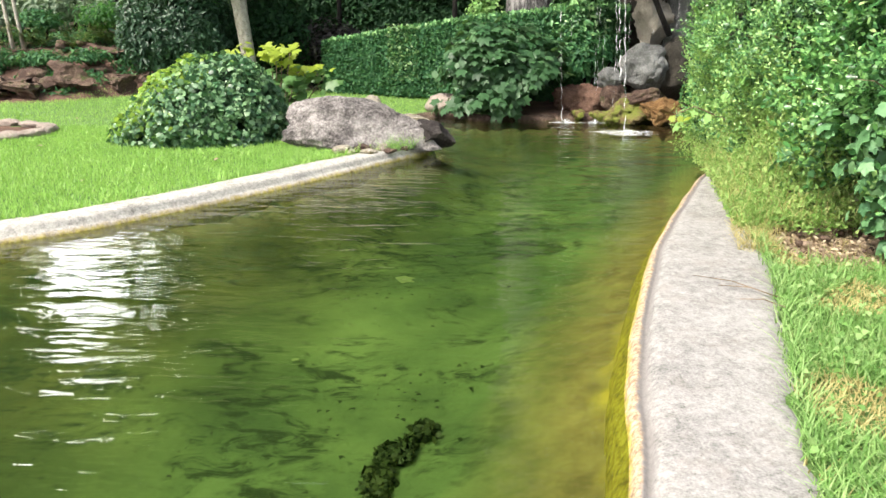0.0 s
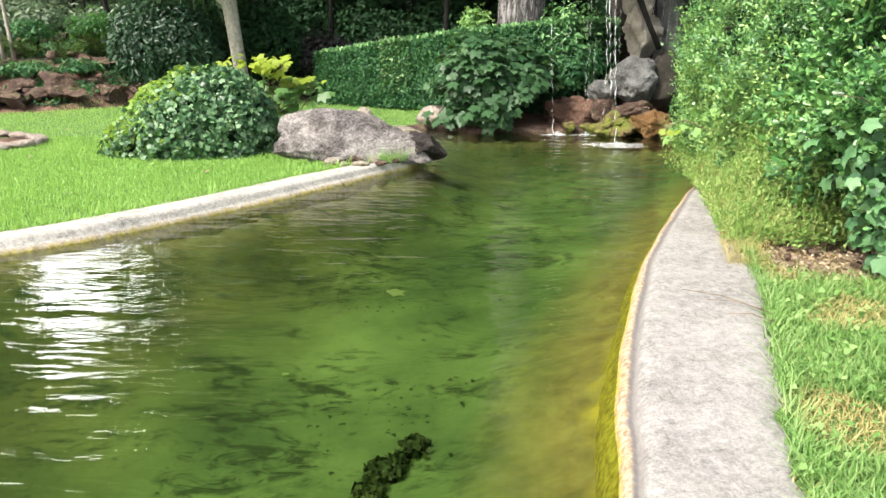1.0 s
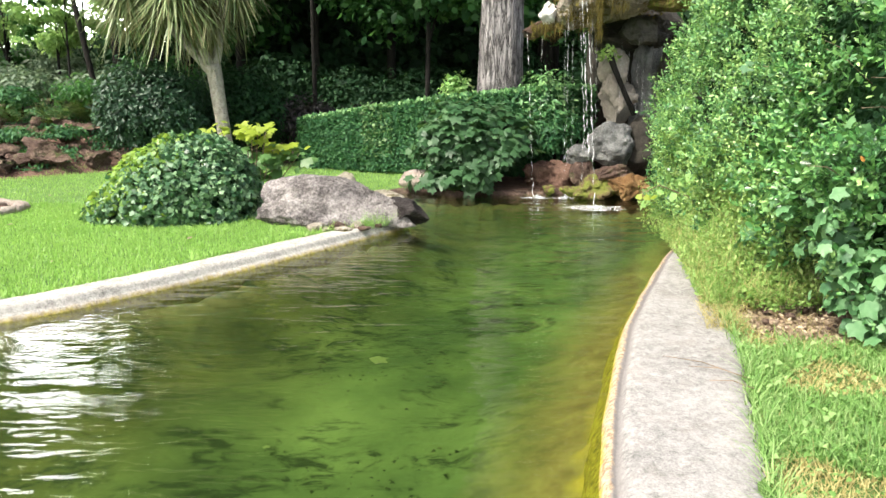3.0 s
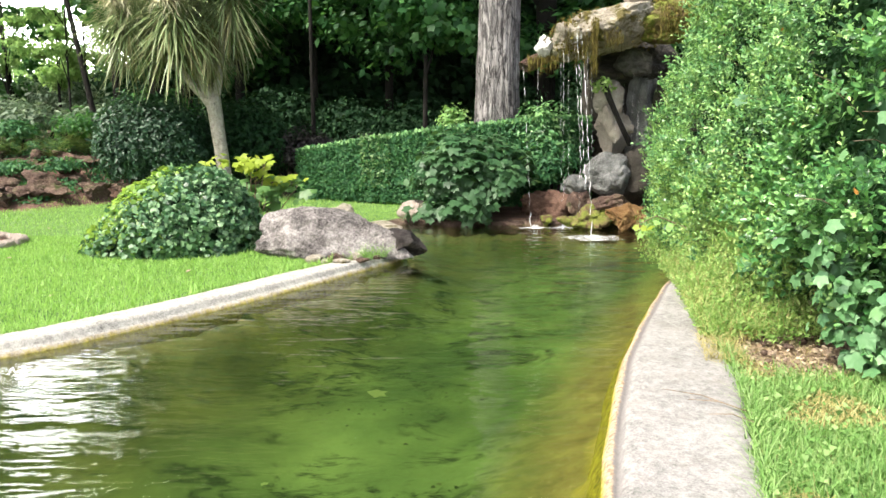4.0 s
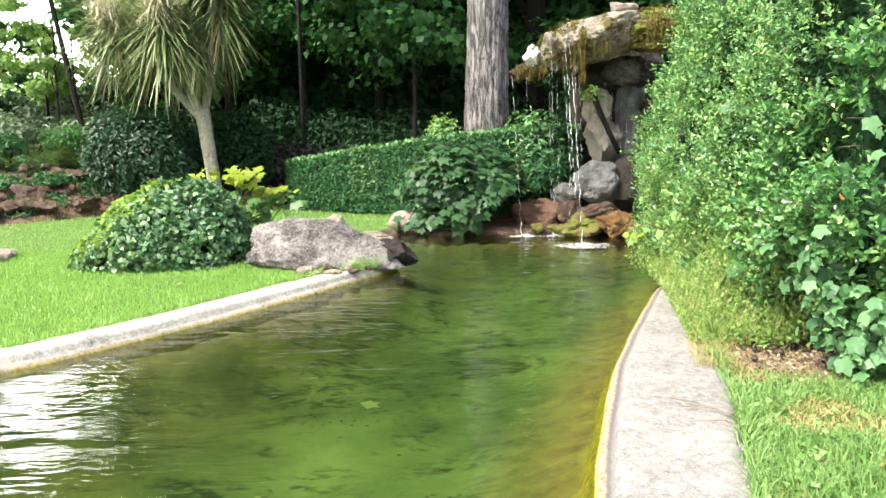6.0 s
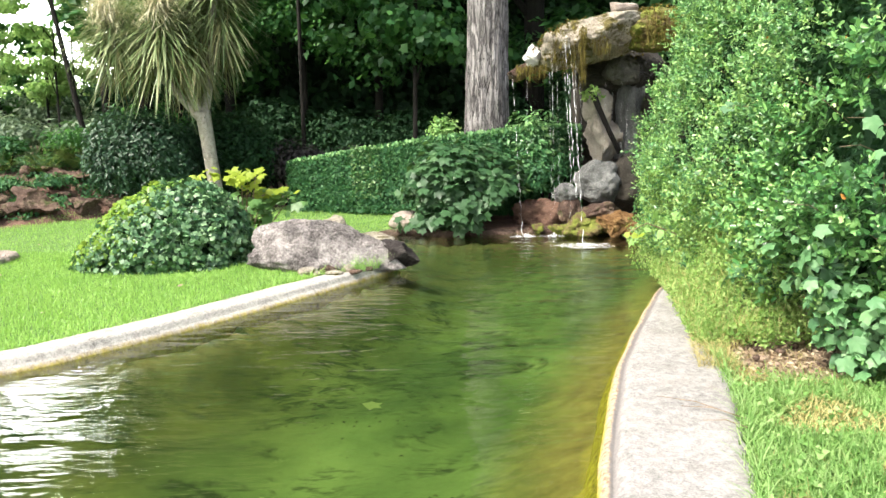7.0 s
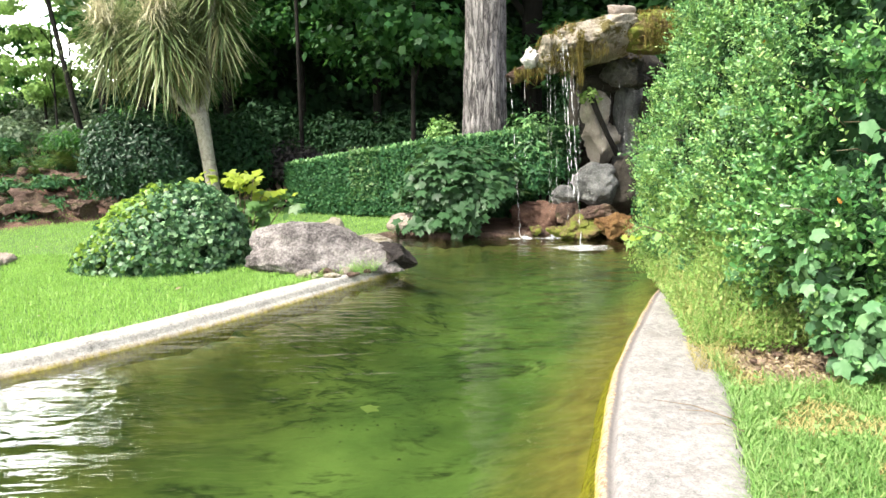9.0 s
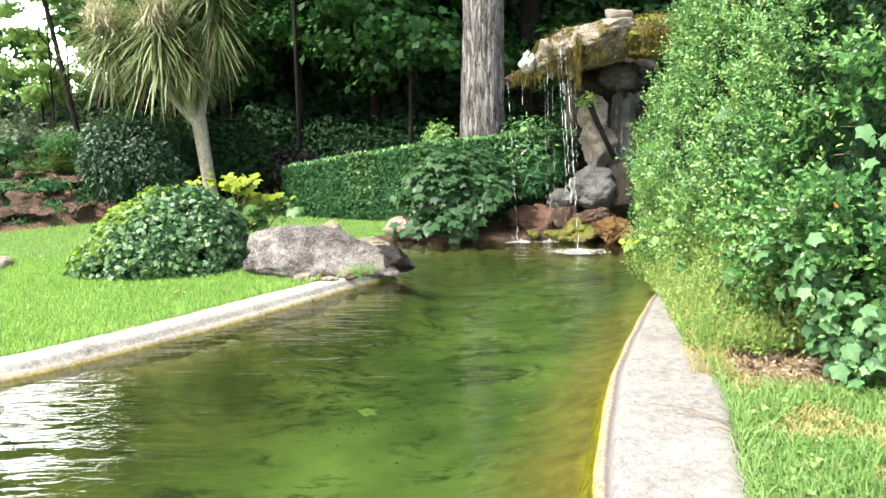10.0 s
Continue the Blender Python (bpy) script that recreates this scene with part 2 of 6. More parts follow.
def coping_material(name, bands, tone=1.0, warm=1.0):
    """Weathered pale concrete. bands: (metres from the water, strength) where algae, crust and the grey line end."""
    k = Nodes(name)
    a, b, c = k.noise(2.6, 5, 0.6), k.noise(34, 6, 0.75), k.noise(120, 3, 0.7)
    d = k.noise(13, 5, 0.7, None, 0.5)
    f = k.math("ADD", k.math("ADD", k.math("MULTIPLY", a, 0.20), k.math("MULTIPLY", d, 0.16)), k.math("ADD", k.math("MULTIPLY", b, 0.36), k.math("MULTIPLY", c, 0.28)))
    col = k.ramp(f, *[(at, (v * tone, v * 0.975 * tone, v * 0.93 * tone / warm)) for at, v in ((0.39, 0.12), (0.48, 0.28), (0.58, 0.42))])
    stain = k.ramp(k.noise(4.2, 6, 0.78), (0.52, 0.0), (0.68, 0.4))
    col = k.mix(stain, col, (0.19, 0.165, 0.145))
    pits = k.ramp(k.noise(62, 4, 0.7), (0.60, 0.0), (0.70, 0.6))
    col = k.mix(pits, col, (0.10, 0.09, 0.08))
    bloom = k.ramp(k.noise(11, 5, 0.7), (0.58, 0.0), (0.66, 0.5))
    col = k.mix(bloom, col, tuple(v * tone for v in (0.47, 0.455, 0.43)))
    tc = k.tree.nodes.new("ShaderNodeTexCoord")
    uv = k.tree.nodes.new("ShaderNodeSeparateXYZ")
    k.tree.links.new(tc.outputs["UV"], uv.inputs[0])
    w = k.math("ADD", uv.outputs[0], k.math("MULTIPLY", k.math("SUBTRACT", k.noise(16, 5, 0.75), 0.5), 0.062))
    (gold_end, gold_by), (crust_end, crust_by), (grey_end, grey_by) = bands

    def band(end, by, soft):
        at = k.math("ADD", k.math("MULTIPLY", w, 4.0), 0.5)
        return k.ramp(at, (0.5 + 4 * (end - soft), by), (0.5 + 4 * (end + soft), 0.0))

    col = k.mix(band(grey_end, grey_by, 0.010), col, k.mix(b, (0.10, 0.093, 0.088), (0.25, 0.235, 0.225)))
    crust = k.ramp(k.noise(40, 5, 0.75), (0.38, (0.17, 0.10, 0.06)), (0.5, (0.36, 0.26, 0.15)), (0.62, (0.50, 0.42, 0.29)))
    col = k.mix(band(crust_end, crust_by, 0.007), col, crust)
    gold = k.ramp(k.noise(26, 5, 0.75), (0.36, (0.14, 0.10, 0.014)), (0.5, (0.30, 0.245, 0.022)), (0.64, (0.44, 0.38, 0.05)))
    col = k.mix(band(gold_end, gold_by, 0.008), col, gold)
    h = k.math("ADD", k.math("MULTIPLY", b, 0.7), k.math("MULTIPLY", c, 0.3))
    return k.done(k.solid(col, 0.9, k.bump(h, 0.6, 0.012)))


M["coping"] = coping_material("weathered_coping", ((0.002, 0.95), (0.034, 0.8), (0.070, 0.9)), 0.76)
M["edging"] = coping_material("weathered_edging", ((0.004, 0.75), (0.016, 0.30), (0.040, 0.0)), 1.10, 1.06)


def bed_material():
    """Pond bed: green silt, dark weed in drifts, ochre algae towards the wall (u and v run in metres from the right wall and the far shore)."""
    k = Nodes("pond_bed_silt")
    tc = k.tree.nodes.new("ShaderNodeTexCoord")
    uv = k.tree.nodes.new("ShaderNodeSeparateXYZ")
    k.tree.links.new(tc.outputs["UV"], uv.inputs[0])
    green = k.ramp(k.noise(1.1, 5, 0.6), (0.35, (0.044, 0.078, 0.027)), (0.5, (0.078, 0.126, 0.042)), (0.66, (0.121, 0.178, 0.063)))
    gold = k.ramp(k.noise(7, 5, 0.7), (0.34, (0.20, 0.135, 0.022)), (0.5, (0.34, 0.26, 0.034)), (0.66, (0.46, 0.38, 0.05)))
    near = k.math("ADD", uv.outputs[0], k.math("MULTIPLY", k.math("SUBTRACT", k.noise(1.5, 4), 0.5), 0.35))
    ochre = k.ramp(k.noise(5, 5, 0.7), (0.34, (0.115, 0.086, 0.032)), (0.5, (0.185, 0.142, 0.052)), (0.66, (0.25, 0.20, 0.075)))
    col = k.mix(k.ramp(near, (0.16, 0.9), (0.60, 0.0)), green, ochre)
    col = k.mix(k.ramp(near, (0.0, 1.0), (0.11, 0.0)), col, gold)
    # Darker bed far from the wall stands in for light lost in depth.
    col = k.mix(k.ramp(k.math("MULTIPLY", near, 0.25), (0.36, 0.0), (0.62, 0.85)), col, k.ramp(k.noise(1.7, 5, 0.6), (0.4, (0.034, 0.040, 0.012)), (0.62, (0.078, 0.084, 0.026))))
    shore = k.math("ADD", uv.outputs[1], k.math("MULTIPLY", k.math("SUBTRACT", k.noise(3, 4), 0.5), 0.25))
    col = k.mix(k.ramp(shore, (0.04, 0.85), (0.30, 0.0)), col, k.ramp(k.noise(9, 5, 0.7), (0.36, (0.09, 0.075, 0.035)), (0.62, (0.21, 0.18, 0.095))))
    drift = k.ramp(k.noise(1.6, 6, 0.7, k.coord("Object", (1, 1.7, 1)), 0.8), (0.47, 0.0), (0.56, 0.95))
    speck = k.ramp(k.noise(6, 5, 0.7, k.coord("Object", (1, 1.7, 1)), 0.9), (0.46, 0.0), (0.58, 1.0))
    col = k.mix(k.math("MULTIPLY", k.math("MULTIPLY", drift, speck), k.ramp(uv.outputs[0], (0.3, 0.0), (0.7, 1.0))), col, (0.015, 0.028, 0.009))
    return k.done(k.solid(col, 0.95, k.bump(k.noise(14, 5), 0.4, 0.03)))


M["bed"] = bed_material()


def water_material():
    """Clear green-tinted water: looks through to the bed, mirrors by the angle; small wind ripples."""
    k = Nodes("pond_water")
    swell = k.noise(1.6, 1, 0.5, k.coord("Object", (0.8, 1.8, 1)), 0.6)
    rip = k.noise(5.0, 1.5, 0.5, k.coord("Object", (0.6, 1.9, 1)), 0.5)
    fine = k.noise(17.0, 2, 0.5, k.coord("Object", (0.5, 1.7, 1)), 0.3)
    h = k.math("ADD", k.math("MULTIPLY", swell, 0.9), k.math("ADD", k.math("MULTIPLY", rip, 0.56), k.math("MULTIPLY", fine, 0.12)))
    nrm = k.bump(h, 0.40, 0.05)
    clear = k.add("BsdfTransparent", Color=(0.74, 0.82, 0.60, 1))
    gl = k.add("BsdfGlossy", Color=(1, 1, 1, 1), Roughness=0.008, Normal=nrm)
    fr = k.add("Fresnel", IOR=1.36, Normal=nrm)
    m = k.tree.nodes.new("ShaderNodeMixShader")
    k.tree.links.new(fr.outputs[0], m.inputs[0])
    k.tree.links.new(clear.outputs[0], m.inputs[1])
    k.tree.links.new(gl.outputs[0], m.inputs[2])
    return k.done(m.outputs[0])


M["water"] = water_material()


def stream_material(name, cover):
    """Falling or frothing water: white where it is broken, else clear."""
    k = Nodes(name)
    f = k.noise(30, 4, 0.7, k.coord("Object", (1, 1, 0.25)))
    mask = k.ramp(f, (0.5 - cover * 0.3, 0.0), (0.62 - cover * 0.2, 0.9))
    white = k.solid((0.86, 0.88, 0.88), 0.25, None, 0.5)
    clear = k.add("BsdfTransparent", Color=(0.95, 0.97, 0.97, 1))
    m = k.tree.nodes.new("ShaderNodeMixShader")
    k.tree.links.new(mask, m.inputs[0])
    k.tree.links.new(clear.outputs[0], m.inputs[1])
    k.tree.links.new(white, m.inputs[2])
    return k.done(m.outputs[0])


M["stream"] = stream_material("falling_water", 0.12)
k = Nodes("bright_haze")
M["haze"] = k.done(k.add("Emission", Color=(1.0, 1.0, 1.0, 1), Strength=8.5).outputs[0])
M["weed"] = leaf_material("pond_weed", (0.010, 0.018, 0.006), (0.022, 0.038, 0.012), (0.05, 0.07, 0.02), (0.05, 0.08, 0.02), 0.6, 0.2, 0.1)
M["dead_leaf"] = leaf_material("dead_orange_leaf", (0.16, 0.06, 0.015), (0.34, 0.15, 0.03), (0.5, 0.28, 0.06), (0.5, 0.25, 0.05), 0.5, 0.3, 0.3)
M["snout"] = stone_material("dark_stone", (0.012, 0.010, 0.009), (0.036, 0.030, 0.028), (0.10, 0.088, 0.08), None, grain=40, scale=4)
M["foam"] = stream_material("white_water", 0.08)
M["litter"] = leaf_material("dry_litter_leaf", (0.12, 0.08, 0.05), (0.30, 0.23, 0.15), (0.56, 0.48, 0.35), (0.4, 0.3, 0.2), 0.6, 0.2, 0.2)
# Near-black rock: the grotto's shade is put into the colour.
M["shade_rock"] = stone_material("shade_black_rock", (0.012, 0.011, 0.008), (0.035, 0.031, 0.024), (0.085, 0.075, 0.058), None, grain=50, scale=3, rough=0.6, spots=0.1)

# ---- builders ----
RNG = np.random.default_rng(7)


def part(name, data, material, parent=None, label=""):
    """Links a mesh or bmesh as one object under a thing, with its material."""
    if isinstance(data, bmesh.types.BMesh):
        me = bpy.data.meshes.new(name)
        data.to_mesh(me)
        data.free()
        data = me
    if material and not data.materials:
        data.materials.append(material)
    ob = new(name, data)
    if parent:
        ob.parent = parent
    if label:
        tagged(ob, label)
    return ob


def thing(name, label, category, at=(0, 0, 0), group="", kind=""):
    ob = new(name)
    ob.location = at
    ob.empty_display_size = 0.1
    return tagged(ob, label, category, group, kind)


def smooth(me):
    me.polygons.foreach_set("use_smooth", np.ones(len(me.polygons), bool))
    return me


def mesh_of(name, verts, faces):
    """A mesh from arrays; all faces have the same number of corners."""
    verts, faces = np.asarray(verts, np.float32), np.asarray(faces, np.int32)
    me = bpy.data.meshes.new(name)
    n = faces.shape[1]
    me.vertices.add(len(verts))
    me.vertices.foreach_set("co", verts.ravel())
    me.loops.add(faces.size)
    me.loops.foreach_set("vertex_index", faces.ravel())
    me.polygons.add(len(faces))
    me.polygons.foreach_set("loop_start", np.arange(0, faces.size, n, dtype=np.int32))
    me.update(calc_edges=True)
    return me


# Leaf outlines: corners as (across, along, lift), and their faces.
OVAL = (np.array([(0, 0, 0), (.21, .28, .07), (.19, .62, .06), (0, 1, -.10), (-.19, .62, .06), (-.21, .28, .07), (0, .48, -.02)]),
        np.array([(0, 1, 6), (1, 2, 6), (2, 3, 6), (3, 4, 6), (4, 5, 6), (5, 0, 6)]))
ROUND = (np.array([(0, 0, 0), (.20, .36, .05), (.25, .70, .05), (.13, .95, -.02), (-.13, .95, -.02), (-.25, .70, .05), (-.20, .36, .05), (0, .55, -.03)]),
         np.array([(0, 1, 7), (1, 2, 7), (2, 3, 7), (3, 4, 7), (4, 5, 7), (5, 6, 7), (6, 0, 7)]))
SPOON = (np.array([(0, 0, -.02), (.24, .52, .06), (.14, .94, -.02), (-.14, .94, -.02), (-.24, .52, .06)]), np.array([(0, 1, 4), (1, 2, 3), (1, 3, 4)]))
DIAMOND = (np.array([(0, 0, 0), (.32, .48, .07), (0, 1, -.05), (-.32, .48, .07)]), np.array([(0, 1, 2), (0, 2, 3)]))


def lobed(lobes, deep):
    """A lobed leaf (ivy, maple): tips and notches round a centre near the stalk."""
    pts = [(0, .36, .03)]
    tips = [(-130, .46), (-65, .62), (0, .68), (65, .62), (130, .46)] if lobes == 5 else [(-105, .55), (0, .68), (105, .55)]
    for i, (ang, r) in enumerate(tips):
        for a2, r2, lift in ((ang, r, -.13 if ang else -.08), (None, r * deep, .03)):
            if a2 is None:
                nxt = tips[(i + 1) % len(tips)][0] + (360 if i + 1 == len(tips) else 0)
                a2 = (ang + nxt) / 2
                if i + 1 == len(tips):
                    r2 = .30
            pts.append((math.sin(radians(a2)) * r2, .36 + math.cos(radians(a2)) * r2, lift))
    n = len(pts) - 1
    return np.array(pts), np.array([(0, 1 + (i + 1) % n, 1 + i) for i in range(n)])




def palmate(half):
    """A lobed leaf from one half of its outline: (angle from the tip in degrees, reach); tips hang, notches rise."""
    rim = half + [(360 - a, r) for a, r in half[::-1] if 0 < a < 180]
    far = max(r for a, r in rim)
    pts = [(0, .36, .05)] + [(math.sin(radians(a)) * r, .36 + math.cos(radians(a)) * r, .09 - .24 * (r / far) ** 2) for a, r in rim]
    n = len(rim)
    return np.array(pts), np.array([(0, 1 + (i + 1) % n, 1 + i) for i in range(n)])


IVY_FINE = palmate([(0, .72), (14, .56), (32, .45), (48, .50), (60, .60), (76, .48), (98, .41), (124, .48), (152, .38), (180, .24)])
IVY = palmate([(0, .72), (32, .47), (60, .60), (96, .42), (126, .46), (180, .26)])
MAPLE = palmate([(0, .74), (26, .45), (52, .68), (82, .43), (112, .52), (180, .24)])
TRIFOIL = lobed(3, 0.6)


def unit(v):
    return v / np.maximum(np.linalg.norm(v, axis=-1, keepdims=True), 1e-9)


def leaf_axes(normals, droop=0.6, spread=0.5):
    """Blade normal and stalk-to-tip direction of each leaf on a surface with these normals."""
    n = unit(normals + RNG.normal(0, spread, normals.shape))
    a = RNG.normal(0, 1, normals.shape) * 0.7 + np.array([0, 0, -droop])
    a = unit(a - n * np.sum(a * n, 1, keepdims=True))
    return n, a


def leaves(name, points, normals, size, shape, droop=0.6, spread=0.5, vary=0.35):
    """One mesh of many leaves."""
    points, normals = np.asarray(points, float), np.asarray(normals, float)
    n, a = leaf_axes(normals, droop, spread)
    b = np.cross(a, n)
    s = (size * np.exp(np.clip(RNG.normal(0, vary, len(points)), -0.6, 0.45)))[:, None, None]
    tv, tf = shape
    v = points[:, None] + s * (tv[None, :, :1] * b[:, None] + tv[None, :, 1:2] * a[:, None] + tv[None, :, 2:] * n[:, None])
    f = tf[None] + (np.arange(len(points)) * len(tv))[:, None, None]
    return mesh_of(name, v.reshape(-1, 3), f.reshape(-1, tf.shape[1]))


def sprigs(name, roots, ways, per, length, size, shape, vary=0.22):
    """Many short shoots: leaves set round each in a spiral, larger below, opening towards the tip."""
    roots, ways = np.asarray(roots, float), unit(np.asarray(ways, float))
    m = len(roots)
    ref = np.where(np.abs(ways[:, 2:]) > 0.85, np.array([[1.0, 0, 0]]), np.array([[0, 0, 1.0]]))
    u = unit(np.cross(ways, ref))
    w = np.cross(ways, u)
    turn = RNG.uniform(0, 2 * np.pi, m)
    span = length * np.exp(np.clip(RNG.normal(0, 0.3, m), -0.7, 0.5))
    bend = RNG.normal(0, 0.18, (m, 3))
    pts, nrm, way, big = [], [], [], []
    for k in range(per):
        t = (k + 1) / per
        ang = turn + 2.4 * k
        rad = u * np.cos(ang)[:, None] + w * np.sin(ang)[:, None]
        axis = unit(ways + bend * t)
        pts.append(roots + axis * (span * t)[:, None])
        way.append(unit(rad * (1.0 - 0.55 * t) + axis * (0.35 + 0.5 * t) + RNG.normal(0, 0.18, (m, 3))))
        nrm.append(axis * 0.8 - rad * 0.35 + RNG.normal(0, 0.22, (m, 3)))
        big.append(np.full(m, 1.05 - 0.40 * t))
    pts, nrm, way, big = np.vstack(pts), np.vstack(nrm), np.vstack(way), np.concatenate(big)
    n = unit(nrm - way * np.sum(nrm * way, 1, keepdims=True))
    b = np.cross(way, n)
    sc = (size * big * np.exp(np.clip(RNG.normal(0, vary, len(pts)), -0.5, 0.4)))[:, None, None]
    tv, tf = shape
    v = pts[:, None] + sc * (tv[None, :, :1] * b[:, None] + tv[None, :, 1:2] * way[:, None] + tv[None, :, 2:] * n[:, None])
    f = tf[None] + (np.arange(len(pts)) * len(tv))[:, None, None]
    return mesh_of(name, v.reshape(-1, 3), f.reshape(-1, tf.shape[1]))


def leaf_parts(name, mesh, points, normals, size, parent, droop=0.6, spread=0.5, vary=0.25):
    """Leaves that can be told apart, each an object of its own on one shared mesh."""
    n, a = leaf_axes(np.asarray(normals, float), droop, spread)
    b = np.cross(a, n)
    for i, p in enumerate(points):
        s = size * math.exp(RNG.normal(0, vary))
        ob = new(name, mesh)
        ob.parent = parent
        ob.matrix_basis = Matrix.Translation(Vector(p)) @ Matrix((b[i], a[i], n[i])).transposed().to_4x4() @ Matrix.Diagonal((s, s, s, 1))


def blades(name, points, height, lean=0.35, width=0.006, vary=0.3):
    """Grass: one bent, tapered blade a point."""
    points = np.asarray(points, float)
    k = len(points)
    ang = RNG.uniform(0, 2 * np.pi, k)
    side = np.stack([np.cos(ang), np.sin(ang), np.zeros(k)], 1) * width / 2
    out = np.stack([np.cos(ang + 1.57), np.sin(ang + 1.57), np.zeros(k)], 1)
    h = (height * np.exp(np.clip(RNG.normal(0, vary, k), -1, 0.8)))[:, None]
    ln = np.clip(np.abs(RNG.normal(0, lean, k)), 0, 1.8)[:, None] * h
    up = np.array([0, 0, 1.0])
    v = np.stack([points - side, points + side, points + side * .8 + up * h * .55 + out * ln * .35, points - side * .8 + up * h * .55 + out * ln * .35,
                  points + up * h + out * ln], 1).reshape(-1, 3)
    base = (np.arange(k) * 5)[:, None, None]
    f = (np.array([(0, 1, 2), (0, 2, 3), (3, 2, 4)])[None] + base).reshape(-1, 3)
    return mesh_of(name, v, f)


def inside(px, py, poly):
    """Which of the points lie in the polygon."""
    px, py = np.asarray(px), np.asarray(py)
    hit = np.zeros(px.shape, bool)
    n = len(poly)
    for i in range(n):
        (x0, y0), (x1, y1) = poly[i], poly[(i + 1) % n]
        c = (y0 > py) != (y1 > py)
        hit ^= c & (px < (x1 - x0) * (py - y0) / ((y1 - y0) or 1e-9) + x0)
    return hit


def scatter(poly, count, z=0.0):
    p = np.array(poly)
    lo, hi = p.min(0), p.max(0)
    q = RNG.uniform(lo, hi, (count * 4, 2))
    q = q[inside(q[:, 0], q[:, 1], poly)][:count]
    return np.column_stack([q, np.full(len(q), z)])


def spline(points, step=0.08):
    """A smooth line through the points, at even steps."""
    p = np.array(points, float)
    p = np.vstack([2 * p[0] - p[1], p, 2 * p[-1] - p[-2]])
    out = []
    for i in range(1, len(p) - 2):
        n = max(2, int(np.linalg.norm(p[i + 1] - p[i]) / step))
        t = np.linspace(0, 1, n, endpoint=False)[:, None]
        a, b, c, d = p[i - 1], p[i], p[i + 1], p[i + 2]
        out.append(0.5 * (2 * b + (c - a) * t + (2 * a - 5 * b + 4 * c - d) * t ** 2 + (3 * b - a - 3 * c + d) * t ** 3))
    return np.vstack(out + [p[-2][None]])


def tube(points, radii, sides=10, rough=0.0, seed=0, caps=True):
    """A tapered limb along a line, as a bmesh; rough: how uneven its skin is."""
    bm = bmesh.new()
    pts = [Vector(p) for p in points]
    rings = []
    for i, p in enumerate(pts):
        d = (pts[min(i + 1, len(pts) - 1)] - pts[max(i - 1, 0)]).normalized()
        ref = Vector((1, 0, 0)) if abs(d.x) < 0.8 else Vector((0, 1, 0))
        u = d.cross(ref).normalized()
        w = d.cross(u)
        ring = []
        for j in range(sides):
            a = 2 * math.pi * j / sides
            o = u * math.cos(a) + w * math.sin(a)
            r = radii[i]
            if rough:
                r *= 1 + rough * noise.noise(Vector((o.x * 2.2 + seed, o.y * 2.2, p.z * 1.3 + o.z)))
            ring.append(bm.verts.new(p + o * r))
        rings.append(ring)
    for a, b in zip(rings, rings[1:]):
        for j in range(sides):
            bm.faces.new((a[j], a[(j + 1) % sides], b[(j + 1) % sides], b[j])).smooth = True
    if caps:
        bm.faces.new(rings[-1])
        bm.faces.new(rings[0][::-1])
    bmesh.ops.recalc_face_normals(bm, faces=bm.faces[:])
    return bm


def rock_mesh(size, seed, rough=0.22, detail=4, sharp=0.5, flat=0.0, form=None, block=0.0, square=0):
    """A weathered stone of that size (full widths): cut by a few planes, then roughened at three scales."""
    rnd = random.Random(seed)
    bm = bmesh.new()
    bmesh.ops.create_icosphere(bm, subdivisions=detail, radius=1)
    cuts = []
    for _ in range(14 if block else 9):
        d = Vector((rnd.gauss(0, 1), rnd.gauss(0, 1), rnd.gauss(0, 0.8))).normalized()
        cuts.append((d, rnd.uniform(0.62, 0.92) - block))
    off = Vector((seed * 3.7, seed * 1.3, seed * 2.1))
    for v in bm.verts:
        p = v.co.copy()
        if square:  # towards a rounded block
            p *= (abs(p.x) ** square + abs(p.y) ** square + abs(p.z) ** square) ** (-1 / square) * 0.92
        for d, at in cuts:
            over = p.dot(d) - at
            if over > 0:
                p -= d * over * sharp * 1.6
        q = p * 1.4 + off
        r = 1 + rough * (noise.noise(q) + 0.5 * noise.noise(q * 2.3) + 0.28 * noise.noise(q * 5.1) + 0.16 * noise.noise(q * 11) + 0.5 * (0.3 - abs(noise.noise(q * 3.1))) + 0.25 * (0.3 - abs(noise.noise(q * 7.3))) + (0.10 * noise.noise(q * 21) if detail > 4 else 0))
        p *= r
        if flat and p.z < -1 + flat:
            p.z = -1 + flat
        p = Vector((p.x * size[0] / 2, p.y * size[1] / 2, p.z * size[2] / 2))
        v.co = form(p) if form else p
    for f in bm.faces:
        f.smooth = True
    return bm


def rock(name, label, category, at, size, material, seed, turn=0, **more):
    """A single stone as a thing, at its centre."""
    ob = part(name, rock_mesh(size, seed, **more), material)
    ob.matrix_basis = pose(*at, 0, 0, turn)
    return tagged(ob, label, category)


